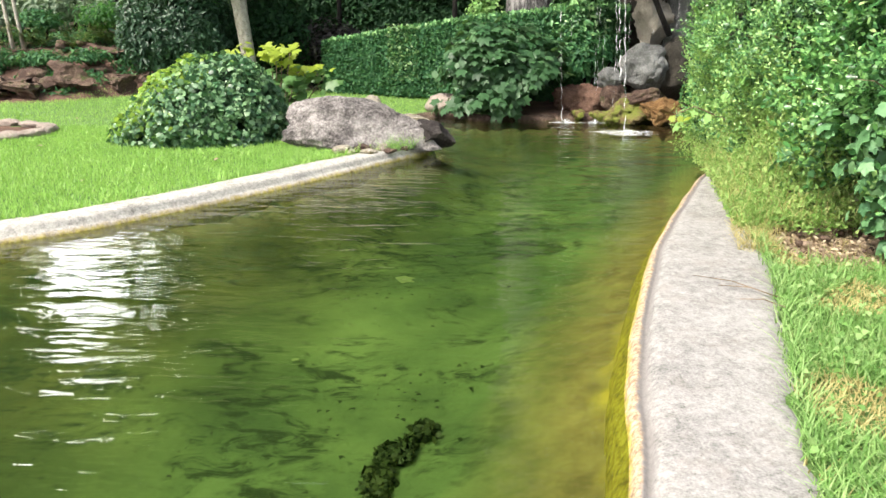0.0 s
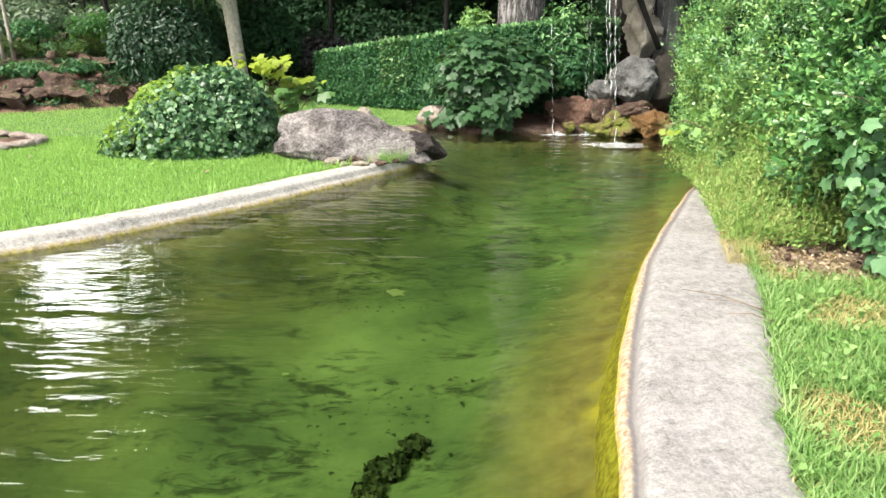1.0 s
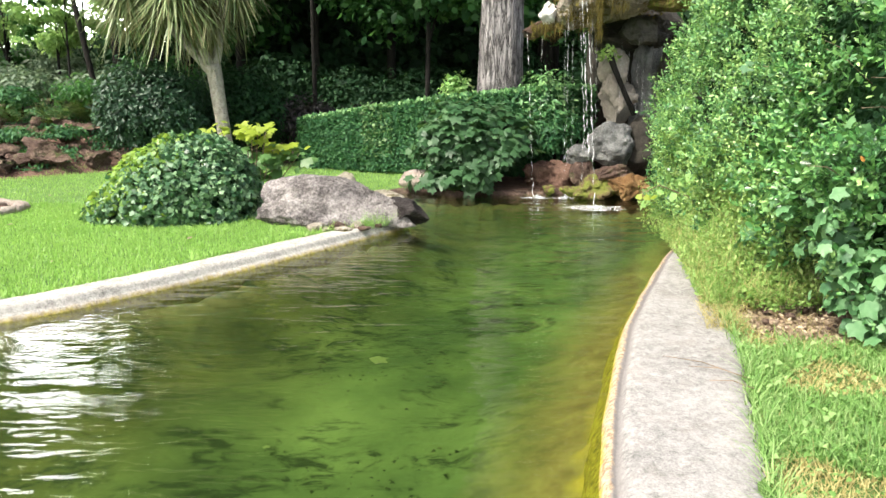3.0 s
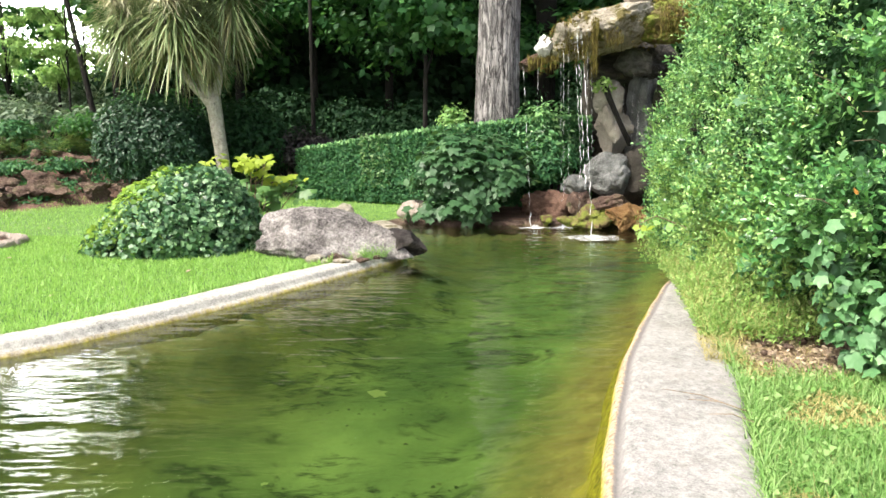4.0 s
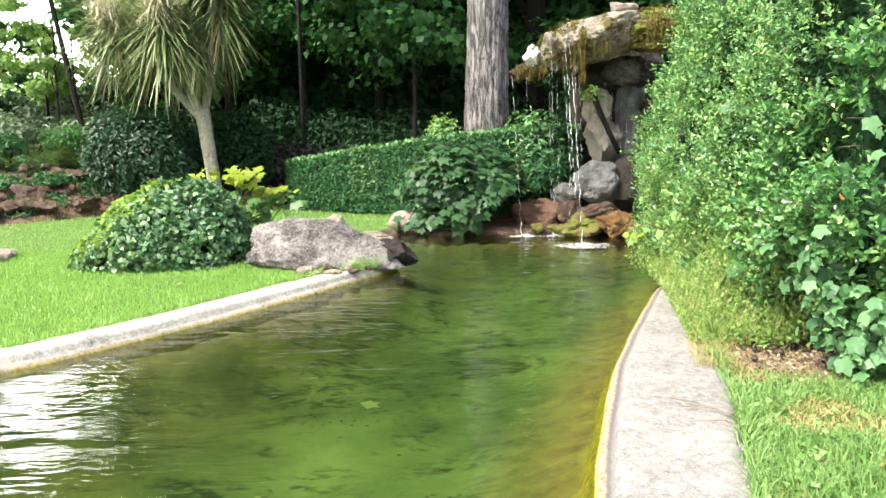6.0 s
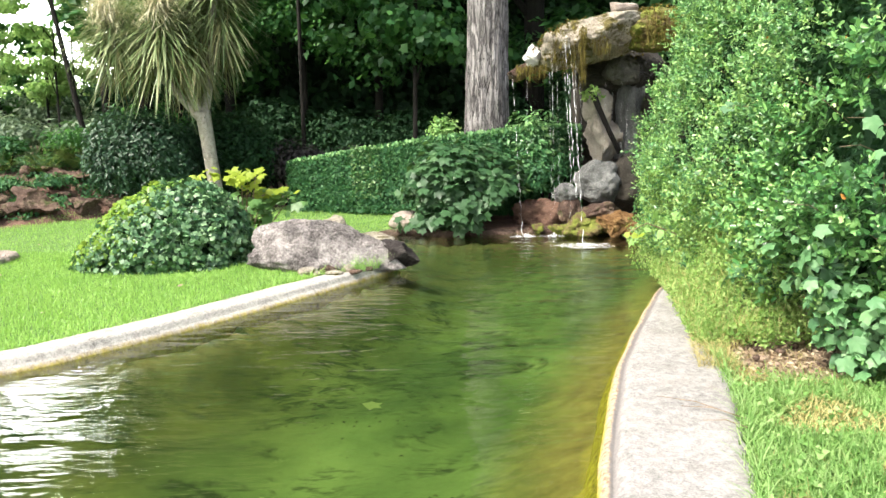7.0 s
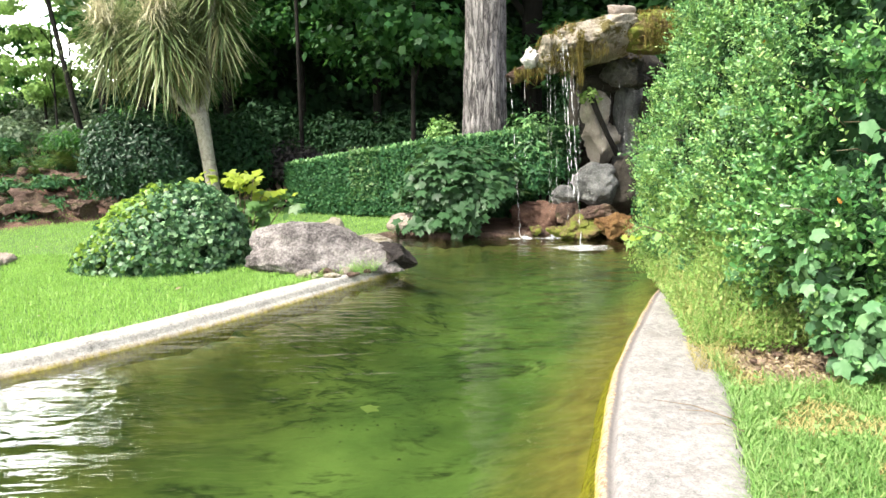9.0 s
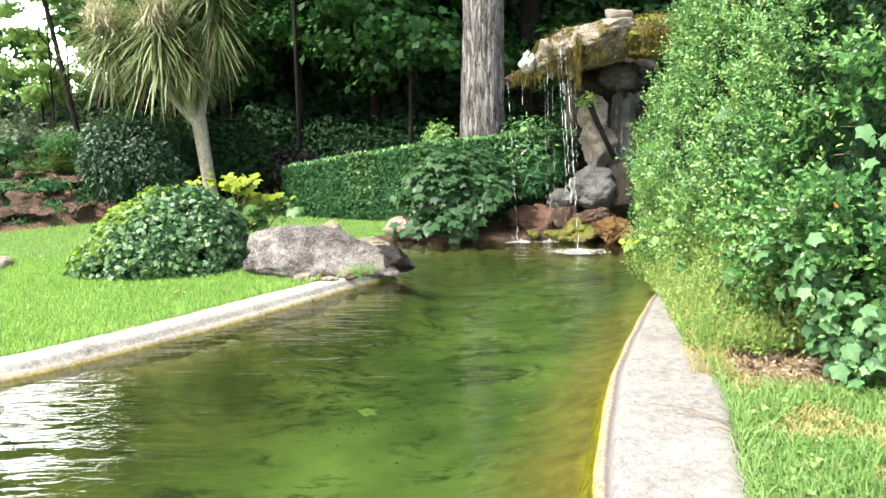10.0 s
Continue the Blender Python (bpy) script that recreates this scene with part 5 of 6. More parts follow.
rock("boulder", "bare red earth hump beside the shrub", "earth bank", (1.38, 10.12, 0.05), (0.80, 0.6, 0.58), M["soil"], 57, 0, detail=5, rough=0.30, sharp=0.3, square=4)
rock("boulder", "brown flat rock behind the mossy boulder", "boulder", (2.08, 9.56, 0.22), (0.80, 0.4, 0.32), M["bank_rock"], 71, 12, detail=5, rough=0.36, sharp=0.6, block=0.12)
for i, (x, y, z, s) in enumerate([(1.55, 9.42, 0.0, 0.2), (1.72, 9.36, -0.02, 0.14), (1.45, 9.5, 0.02, 0.16), (2.42, 9.2, 0.02, 0.2), (1.25, 9.6, 0.0, 0.18)]):
    rock("stone", "small wet brown stone at the fall's foot", "stone", (x, y, z), (s * 1.3, s, s * 0.9), M["bank_rock"] if i % 2 else M["moss_rock"], 72 + i, 31 * i, detail=3, rough=0.3, sharp=0.6, block=0.12)["group"] = "stones below the fall"

fall = thing("waterfall", "thin white strings of falling water", "waterfall", (1.65, 9.3, 0))


def stream(x, y, z0, z1, w, throw, thick=0.4, sx=0.0):
    """One string of falling water that leaves the lip with a little way on it and breaks up lower down."""
    n = 40
    pts, rad = [], []
    for k in range(n + 1):
        t = k / n
        wob = 0.012 * math.sin(k * 1.7 + x * 9) * t
        pts.append((x - 1.65 + sx * t + wob, y - 9.3 - throw * math.sqrt(t), z0 + (z1 - z0) * t))
        cut = 0.25 if noise.noise(Vector((k * 0.45, x * 7, 5))) < -0.12 else 1.0
        rad.append(0.50 * cut * w * (0.7 + 0.6 * abs(noise.noise(Vector((k * 0.6, x * 5, 1)))) * (0.4 + t)))
    return part("water_string", tube(pts, rad, 6), M["stream"], fall)


stream(1.50, 9.25, 2.54, 0.45, 0.018, 0.10, sx=0.18)
stream(1.53, 9.23, 2.50, WATER, 0.011, 0.76, sx=0.12)
stream(1.47, 9.24, 2.50, 0.55, 0.007, 0.08, sx=0.16)
stream(1.60, 9.36, 2.05, WATER, 0.008, 0.06, sx=0.04)
for x, z0, z1 in ((1.36, 2.3, 0.3), (1.33, 2.15, 0.2), (1.42, 2.3, 0.5), (1.66, 2.2, 0.6), (1.72, 2.0, 0.7)):
    stream(x, 9.30, z0, z1, 0.0042, 0.06, sx=0.05)
stream(0.90, 9.78, 2.04, WATER, 0.009, 0.30, sx=0.12)
stream(1.10, 9.76, 2.0, 0.9, 0.004, 0.05)
for x in (2.14, 2.24, 2.36, 2.44):
    stream(x, 9.70, 1.95, 1.0, 0.003, 0.02)


def froth(x, y, rx, ry, seed, drops=60):
    """Broken white water where a string lands: a low ragged sheet and flying drops."""
    rng = np.random.default_rng(seed)
    rings, spokes = 10, 40
    v, f = [], []
    for k in range(rings + 1):
        for s in range(spokes):
            a, r = 2 * math.pi * s / spokes, k / rings
            rag = 1 + 0.35 * noise.noise(Vector((math.cos(a) * 2.5, math.sin(a) * 2.5, seed))) + 0.25 * noise.noise(Vector((math.cos(a) * 8, math.sin(a) * 8, seed)))
            h = 0.004 + 0.005 * (1 - r) + 0.010 * (1 - r) * noise.noise(Vector((math.cos(a) * r * 9, math.sin(a) * r * 9, seed + 4)))
            v.append((x - 1.65 + math.cos(a) * r * rx * rag, y - 9.3 + math.sin(a) * r * ry * rag, WATER + h))
    for k in range(rings):
        for s in range(spokes):
            n = (s + 1) % spokes
            f.append((k * spokes + s, k * spokes + n, (k + 1) * spokes + n, (k + 1) * spokes + s))
    foam = part("froth", smooth(mesh_of("froth", v, f)), M["foam"], fall, "white froth on the pond")
    for _ in range(drops):
        r = abs(rng.normal(0, 0.4))
        a = rng.uniform(0, 6.28)
        ob = new("drop", drop_mesh)
        ob.parent = foam
        s = rng.uniform(0.003, 0.008)
        ob.matrix_basis = Matrix.Translation((x - 1.65 + math.cos(a) * r * rx * 0.6, y - 9.3 + math.sin(a) * r * ry * 0.6, WATER + rng.uniform(0.002, 0.05) * max(0.2, 1 - r))) @ Matrix.Diagonal((s, s, s * 1.5, 1))


bm = bmesh.new()
bmesh.ops.create_icosphere(bm, subdivisions=1, radius=1)
drop_mesh = bpy.data.meshes.new("drop")
bm.to_mesh(drop_mesh)
bm.free()
drop_mesh.materials.append(M["foam"])
froth(1.66, 8.45, 0.34, 0.20, 1, 110)
froth(1.05, 9.28, 0.22, 0.09, 2, 50)
froth(1.42, 9.28, 0.20, 0.07, 3, 40)
# ---- shrubs beside and behind the grotto ----


def bush(name, label, category, at, radii, count, size, mat, shape=DIAMOND, seed=1, stems=6, lift=0.3, low=-0.35, depth=0.35, kind=""):
    """A loose rounded shrub: stems, a dark inside and leaves in clumps."""
    th = thing(name, label, category, at, kind=kind)
    pp, nn = [], []
    rng = np.random.default_rng(seed)
    for c in range(7):
        d = unit(rng.normal(0, 1, 3))
        d[2] = abs(d[2]) * 0.8
        c0 = d * np.array(radii) * 0.42 + np.array([0, 0, radii[2] * 0.75])
        a, b = blob_shell(c0, np.array(radii) * rng.uniform(0.5, 0.72), count // 7, seed * 31 + c, depth, low, 0.25)
        pp.append(a)
        nn.append(b)
    pp, nn = np.vstack(pp), np.vstack(nn)
    ok = pp[:, 2] > 0.0
    part("foliage", leaves("foliage", pp[ok], nn[ok] + np.array([0, 0, lift]), size, shape, 0.4, 0.5), M[mat], th)
    for s in range(stems):
        e = Vector((rng.normal(0, 0.35) * radii[0], rng.normal(0, 0.35) * radii[1], rng.uniform(0.5, 1.1) * radii[2]))
        part("stem", tube([(e.x * 0.2, e.y * 0.2, -0.05), e * 0.6, e], [0.03, 0.02, 0.008], 6), M["bark_dark"], th)
    return th


bush("shrub", "light green shrub behind the waterfall", "shrub", (1.35, 10.75, 0.35), (0.55, 0.4, 0.75), 1500, 0.075, "hedge_leaf", OVAL, 61)
bush("shrub", "dark evergreen shrub behind the waterfall", "shrub", (1.45, 10.45, 0.1), (0.65, 0.35, 0.62), 2600, 0.07, "far_hedge", OVAL, 62)
bush("shrub", "dark low shrub beside the grotto", "shrub", (2.75, 9.4, 0.0), (0.4, 0.3, 0.35), 900, 0.07, "far_hedge", OVAL, 63)
bush("shrub", "light green sapling above the clipped hedge", "shrub", (0.0, 11.55, 0.85), (0.34, 0.25, 0.46), 340, 0.075, "hedge_young", OVAL, 64, 4)
bush("shrub", "dark laurel bush at the lawn's back", "shrub", (-5.15, 12.35, -0.12), (1.2, 0.8, 1.22), 16000, 0.075, "laurel", OVAL, 65, low=-0.9)
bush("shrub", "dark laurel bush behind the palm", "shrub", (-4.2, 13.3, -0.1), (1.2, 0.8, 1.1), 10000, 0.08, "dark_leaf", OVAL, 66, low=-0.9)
bush("shrub", "purple-leaved dark shrub behind the hedge", "shrub", (-3.0, 13.4, 0.0), (1.0, 0.6, 0.75), 5200, 0.065, "purple_leaf", OVAL, 67)
bush("shrub", "purple-leaved dark shrub behind the hedge", "shrub", (-1.5, 13.2, 0.0), (0.9, 0.6, 0.7), 4400, 0.065, "purple_leaf", OVAL, 68)

# The dark leaf colour puts the wood's shade into this undergrowth.
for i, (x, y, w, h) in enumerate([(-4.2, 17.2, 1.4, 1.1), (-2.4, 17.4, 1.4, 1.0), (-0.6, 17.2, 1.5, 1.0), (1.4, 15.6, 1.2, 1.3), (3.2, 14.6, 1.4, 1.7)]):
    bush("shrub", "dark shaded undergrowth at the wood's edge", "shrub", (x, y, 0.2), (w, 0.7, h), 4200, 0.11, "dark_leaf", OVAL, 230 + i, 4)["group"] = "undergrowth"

# ---- the great trunk behind the hedge ----


def great_trunk(x, y, r, h):
    th = thing("conifer_tree", "tall old tree with grey deeply fissured bark", "tree", (x, y, 0.25))
    bm = bmesh.new()
    sides, rows = 96, 110
    ring_prev = None
    for k in range(rows + 1):
        z = h * (k / rows) ** 1.5
        ring = []
        for s in range(sides):
            a = 2 * math.pi * s / sides
            flare = 1 + 0.55 * math.exp(-z / 0.45) * (1 + 0.4 * math.sin(a * 5))
            rr = r * flare * (1 - 0.028 * z)
            v = Vector((math.cos(a) * 2.2, math.sin(a) * 2.2, z * 0.35))
            groove = abs(noise.noise(Vector((math.cos(a) * 7, math.sin(a) * 7, z * 0.55)))) + 0.5 * abs(noise.noise(Vector((math.cos(a) * 15, math.sin(a) * 15, z * 1.3))))
            rr *= 1 + 0.05 * noise.noise(v) + 0.13 * (groove - 0.25)
            ring.append(bm.verts.new((math.cos(a) * rr + 0.012 * z, math.sin(a) * rr, z)))
        if ring_prev:
            for s in range(sides):
                bm.faces.new((ring_prev[s], ring_prev[(s + 1) % sides], ring[(s + 1) % sides], ring[s])).smooth = True
        ring_prev = ring
    part("trunk", bm, M["bark_grey"], th)
    return th


great = great_trunk(0.66, 11.75, 0.345, 15)
pp, nn = [], []
for c in range(26):
    cz, ang = RNG.uniform(7.5, 15.5), RNG.uniform(0, 6.28)
    rr = RNG.uniform(0.8, 2.6) * (1.25 - cz / 20)
    e = np.array([math.cos(ang) * rr, math.sin(ang) * rr, cz])
    a, b = blob_shell(e, (1.1, 1.1, 0.6), 260, 700 + c, 0.7, -1, 0.3)
    pp.append(a)
    nn.append(b)
    part("limb", tube([(0.1, 0, cz - 0.4), e * np.array([0.6, 0.6, 1]), e], [0.07, 0.05, 0.02], 7), M["bark_dark"], great)
part("crown", leaves("crown", np.vstack(pp), np.vstack(nn), 0.24, DIAMOND, 0.5, 0.6), M["dark_leaf"], great)

# ---- cabbage palm ----


def swords(name, center, count, length, tilt_lo, tilt_hi, sag, width, seed):
    """Sword leaves fanning from one point; tilt: angle from straight up, in degrees."""
    rng = np.random.default_rng(seed)
    az = rng.uniform(0, 2 * np.pi, count)
    tl = np.radians(rng.uniform(tilt_lo, tilt_hi, count))
    ln = length * rng.uniform(0.7, 1.1, count)
    d = np.stack([np.sin(tl) * np.cos(az), np.sin(tl) * np.sin(az), np.cos(tl)], 1)
    side = np.stack([-np.sin(az), np.cos(az), np.zeros(count)], 1)
    root = np.array(center) + rng.normal(0, 0.085, (count, 3)) * np.array([1, 1, 1.4])
    segs = 6
    vs = []
    sg = sag * rng.uniform(0.4, 1.6, count)
    for k in range(segs + 1):
        t = k / segs
        p = root + d * (ln * t)[:, None] + np.array([0, 0, -1.0]) * (sg * ln * t ** 2.2)[:, None]
        w = width * (0.5 + 1.2 * t) * (1 - t) ** 0.6 + 0.002
        vs += [p - side * w, p + side * w]
    v = np.stack(vs, 1).reshape(-1, 3)
    f = np.array([(2 * k, 2 * k + 1, 2 * k + 3, 2 * k + 2) for k in range(segs)])
    return mesh_of(name, v, (f[None] + (np.arange(count) * 2 * (segs + 1))[:, None, None]).reshape(-1, 4))


palm = thing("cabbage_palm", "branched cabbage palm with drooping sword leaves", "palm tree", (-3.92, 12.0, 0))
part("trunk", tube(spline([(0.04, 0, -0.1), (0.0, 0, 0.6), (-0.06, 0, 1.2), (-0.12, 0, 1.70)], 0.1), np.interp(np.linspace(0, 1, len(spline([(0.04, 0, -0.1), (0.0, 0, 0.6), (-0.06, 0, 1.2), (-0.12, 0, 1.70)], 0.1))), [0, 0.3, 1], [0.15, 0.112, 0.12]), 20, 0.1), M["bark_palm"], palm)
HEADS = [((-1.50, 0.15, 2.98), 1), ((-0.60, -0.25, 3.0), 2), ((0.14, 0.25, 3.72), 3), ((-0.45, 0.55, 3.35), 4)]
for (hx, hy, hz), sd in HEADS:
    line = spline([(-0.12, 0, 1.55), (-0.12 + (hx + 0.12) * 0.4, hy * 0.4, 2.15), (hx, hy, hz)], 0.12)
    limb = part("branch", tube(line, np.linspace(0.08, 0.05, len(line)), 12, 0.1, sd), M["bark_palm"], palm)
    part("leaf_crown", swords("leaf_crown", (hx, hy, hz), 640, 0.92, 8, 118, 0.28, 0.011, 70 + sd), M["sword"], limb, "green sword leaves")
    low, high, hang = (88, 152, (0.92, 1.12)[sd - 1]) if sd < 3 else (100, 170, 0.95)
    part("leaf_skirt", swords("leaf_skirt", (hx + 0.02, hy, hz - (0.12 if sd < 3 else 0.45)), 190 if sd < 3 else 150, hang, low, high, 0.25, 0.011, 80 + sd), M["sword"], limb, "drooping green sword leaves")
    part("dry_skirt", swords("dry_skirt", (hx + 0.02, hy, hz - (0.14 if sd < 3 else 0.6)), 90 if sd < 3 else 110, hang * 0.92, low + 15, high + 4, 0.2, 0.010, 180 + sd), M["dry_sword"], limb, "drooping yellowed sword leaves")
    if sd < 3:
        head = (hx + (0.02, 0.14)[sd - 1], hy - 0.42, hz + (0.26, 0.34)[sd - 1])
        part("flower_panicle", swords("flower_panicle", head, 420, (0.34, 0.42)[sd - 1], 5, 140, 0.35, 0.0045, 190 + sd), M["flower"], limb, "cream flower panicle of fine strands")
        p, nrm = blob_shell(head, (0.24, 0.22, 0.20), 900, 90 + sd, 0.9, -1, 0.45)
        part("blossom", leaves("blossom", p, nrm, 0.022, DIAMOND, 0.1, 0.8), M["flower"], limb, "tiny cream blossoms")

part("dead_skirt", swords("dead_skirt", (-0.16, -0.12, 2.75), 170, 0.85, 138, 178, 0.1, 0.013, 99), M["dry_sword"], palm, "dead leaves hanging round the stems")

# ---- rockery bank ----
BANK = [(-7.9, 10.9, 0.9, 0.5), (-7.1, 10.8, 0.75, 0.42), (-6.45, 11.1, 0.62, 0.50), (-5.95, 11.5, 0.5, 0.42), (-8.6, 10.7, 0.8, 0.45), (-7.4, 12.0, 0.7, 0.4), (-6.6, 12.3, 0.6, 0.35),
        (-8.3, 12.2, 0.7, 0.4), (-5.6, 12.0, 0.4, 0.3), (-9.3, 10.9, 0.9, 0.5)]
for i, (x, y, w, h) in enumerate(BANK):
    rock("boulder", "red-brown rockery boulder on the soil bank", "boulder", (x, y, float(ground_z(x, y)) + h * 0.25), (w * 1.7, w * 0.8, h * 0.95), M["bank_rock"], 100 + i, (37 * i) % 36 - 18, detail=5, rough=0.34, sharp=0.9, block=0.14)["group"] = "rockery boulders"
for i in range(24):
    x, y = RNG.uniform(-9.2, -5.5), RNG.uniform(11.0, 12.9)
    if y < 10.9 + 1.0 * max(0, x + 6.4):
        continue
    w = RNG.uniform(0.18, 0.42)
    rock("boulder", "small angular red-brown rock on the soil bank", "boulder", (x, y, float(ground_z(x, y)) + w * 0.08), (w * 1.3, w, w * 0.7), M["bank_rock"], 600 + i, 53 * i, detail=3, rough=0.22, sharp=0.9)["group"] = "rockery boulders"
cover = scatter([(-13, 12.4), (-5.2, 12.7), (-5.0, 16.5), (-13, 16.5)], 11000)
cover[:, 2] = ground_z(cover[:, 0], cover[:, 1]) + RNG.uniform(0, 0.16, len(cover)) * (0.6 + 0.6 * np.sin(cover[:, 0] * 3) * np.sin(cover[:, 1] * 2.3))
low = scatter([(-9.5, 10.7), (-6.4, 10.75), (-5.6, 12.2), (-5.6, 12.7), (-9.5, 12.6)], 9000)
low = low[np.array([noise.noise(Vector((q[0] * 2.4, q[1] * 2.4, 3))) for q in low]) > 0.02]
low[:, 2] = ground_z(low[:, 0], low[:, 1]) + RNG.uniform(0.0, 0.09, len(low))
tagged(part("creeping_plants", leaves("creeping_plants", low, np.tile([0, -0.5, 1.0], (len(low), 1)), 0.06, OVAL, 0.0, 0.8), M["far_hedge"]), "low green creepers among the rockery stones", "ground cover", kind="stuff")
tagged(part("ground_cover", leaves("ground_cover", cover, np.tile([0, -0.3, 1.0], (len(cover), 1)), 0.055, OVAL, 0.0, 0.7), M["far_hedge"]), "low leafy ground cover on the bank", "ground cover", kind="stuff")
for i, (x, y, w) in enumerate([(-7.2, 11.6, 0.45), (-6.5, 11.75, 0.4), (-7.9, 11.7, 0.5), (-8.6, 11.6, 0.5)]):
    bush("rockery_plant", "low blue-green cushion plant in the rockery", "plant", (x, y, float(ground_z(x, y))), (w, 0.3, 0.22), 700, 0.06, "far_hedge", OVAL, 120 + i, 0)["group"] = "rockery plants"
for i, (x, y, w, h, mt) in enumerate([(-5.9, 13.6, 0.5, 0.45, "far_hedge"), (-8.2, 13.4, 0.5, 0.40, "far_hedge"),
                                      (-9.2, 13.6, 0.6, 0.45, "bank_leaf"), (-7.4, 14.4, 0.8, 0.5, "crown_leaf"), (-6.2, 14.4, 0.8, 0.7, "far_hedge"), (-9.6, 13.6, 0.8, 0.6, "far_hedge")]):
    bush("rockery_plant", "tufted green plant on the bank", "plant", (x, y, float(ground_z(x, y)) - 0.03), (w, w * 0.8, h), 900, 0.09, mt, OVAL, 140 + i, 3)["group"] = "rockery plants"

def fern(at, size, fronds, seed):
    """A tuft of arching fronds, each with pairs of narrow leaflets."""
    rng = np.random.default_rng(seed)
    th = thing("fern", "yellow-green fern tuft on the soil bank", "fern", at, group="bank ferns")
    for _ in range(fronds):
        az, ln, rise = rng.uniform(0, 6.28), size * rng.uniform(0.7, 1.1), rng.uniform(0.7, 1.3)
        d = np.array([math.cos(az), math.sin(az), 0])
        t = np.linspace(0.12, 1, 16)[:, None]
        mid = d * ln * t * 0.8 + np.array([0, 0, 1.0]) * (rise * ln * (t - 0.48 * t ** 2.3))
        side = np.cross(d, [0, 0, 1.0])
        pts, ways = np.vstack([mid, mid]), np.vstack([np.tile(side + d * 0.4, (16, 1)), np.tile(-side + d * 0.4, (16, 1))])
        long = np.tile(0.30 * size * np.sin(np.pi * (0.12 + 0.85 * t[:, 0])), 2)[:, None, None]
        n = unit(np.cross(ways, np.tile(d, (32, 1))) + np.array([0, 0, 0.8]))
        a = unit(ways)
        tv, tf = DIAMOND
        v = pts[:, None] + long * (tv[None, :, :1] * 0.5 * np.cross(a, n)[:, None] + tv[None, :, 1:2] * a[:, None])
        part("frond", mesh_of("frond", v.reshape(-1, 3), (tf[None] + (np.arange(32) * 4)[:, None, None]).reshape(-1, 3)), M["fern"], th)
    return th


for i, (x, y, w) in enumerate([(-6.55, 12.75, 0.46), (-7.25, 12.85, 0.38), (-6.05, 12.95, 0.42), (-7.95, 12.7, 0.38), (-6.9, 13.5, 0.50), (-5.85, 12.55, 0.32), (-7.5, 13.6, 0.50), (-6.3, 13.7, 0.50), (-8.4, 13.0, 0.40), (-7.0, 12.45, 0.30), (-8.9, 12.7, 0.36)]):
    fern((x, y, float(ground_z(x, y))), w * 1.55, 15, 310 + i)

# stone ring round a flower bed
ring = [(-5.75 + 1.02 * math.cos(a), 7.45 + 0.58 * math.sin(a)) for a in np.linspace(-1.9, 2.6, 15)]
for i, (x, y) in enumerate(ring):
    rock("edging_stone", "pale pinkish edging stone round a bare bed", "stone", (x, y, 0.02), (0.34, 0.17, 0.10), M["pale_stone"], 160 + i, 90 + math.degrees(math.atan2((y - 7.45) / 0.33, (x + 5.75) / 1.04)), detail=3, rough=0.12)["group"] = "bed edging"

# ---- woodland behind ----


def tree(at, height, trunk_r, crown, clumps, count, mat, seed, label, lean=(0, 0), bark="bark_dark", leaf=0.17, shape=DIAMOND, full=False):
    """A tree: tapered trunk, limbs to the clumps of the crown, leaves in each clump's shell. crown: (low, high, width, depth)."""
    rng = np.random.default_rng(seed)
    th = thing("tree", label, "tree", at, group="woodland trees")
    line = spline([(0, 0, -0.2), (lean[0] * 0.3, lean[1] * 0.3, height * 0.35), (lean[0] * 0.7, lean[1] * 0.7, height * 0.7), (lean[0], lean[1], height)], 0.5)
    part("trunk", tube(line, np.linspace(trunk_r, trunk_r * 0.3, len(line)), 14, 0.15, seed), M[bark], th)
    low, high, wide, deep = crown
    pp, nn = [], []
    for c in range(clumps):
        cz = rng.uniform(low, high)
        k = 1.0 if full else math.sin(math.pi * min(1, max(0.12, (cz - low + 0.5) / (high - low + 1))))
        cxx, cyy = rng.uniform(-1, 1) * wide * k, rng.uniform(-1, 1) * deep * k
        rr = rng.uniform(0.55, 1.0) * wide * 0.42
        a, b = blob_shell((cxx + lean[0] * cz / height, cyy, cz), (rr, rr, rr * 0.55), count // clumps, seed * 101 + c, 0.75, -1, 0.35)
        pp.append(a)
        nn.append(b)
        if c % 2 == 0 and c < 80:
            t = np.array([lean[0] * cz / height, lean[1] * cz / height, max(0.5, cz - 0.8)])
            e = np.array([cxx + lean[0] * cz / height, cyy, cz])
            part("limb", tube([t, (t + e) / 2 + np.array([0, 0, 0.2]), e], [trunk_r * 0.4, trunk_r * 0.25, 0.02], 7), M[bark], th)
    pp, nn = np.vstack(pp), np.vstack(nn)
    part("crown", leaves("crown", pp, nn + np.array([0, 0, 0.5]), leaf, shape, 0.4, 0.6), M[mat], th)
    return th


# Unseen crown added high up to shade the wood; only the trunk shows.
tree((-2.8, 14.2, 0.3), 13, 0.045, (6.4, 12.5, 3.3, 2.7), 50, 26000, "crown_leaf", 220, "slim woodland tree with an unseen crown added to shade the wood", leaf=0.22, full=True)
DARK = "dark shaded broadleaf tree at the wood's edge"
tree((-3.4, 17.6, 0.2), 19, 0.08, (3.2, 18, 2.6, 1.8), 40, 17000, "crown_leaf", 201, DARK)
tree((-1.6, 17.6, 0.3), 19, 0.11, (2.6, 18, 2.8, 2.0), 40, 17000, "crown_leaf", 202, DARK)
tree((1.9, 15.5, 0.3), 19, 0.25, (2.4, 18, 3.0, 2.0), 40, 17000, "crown_leaf", 203, DARK)
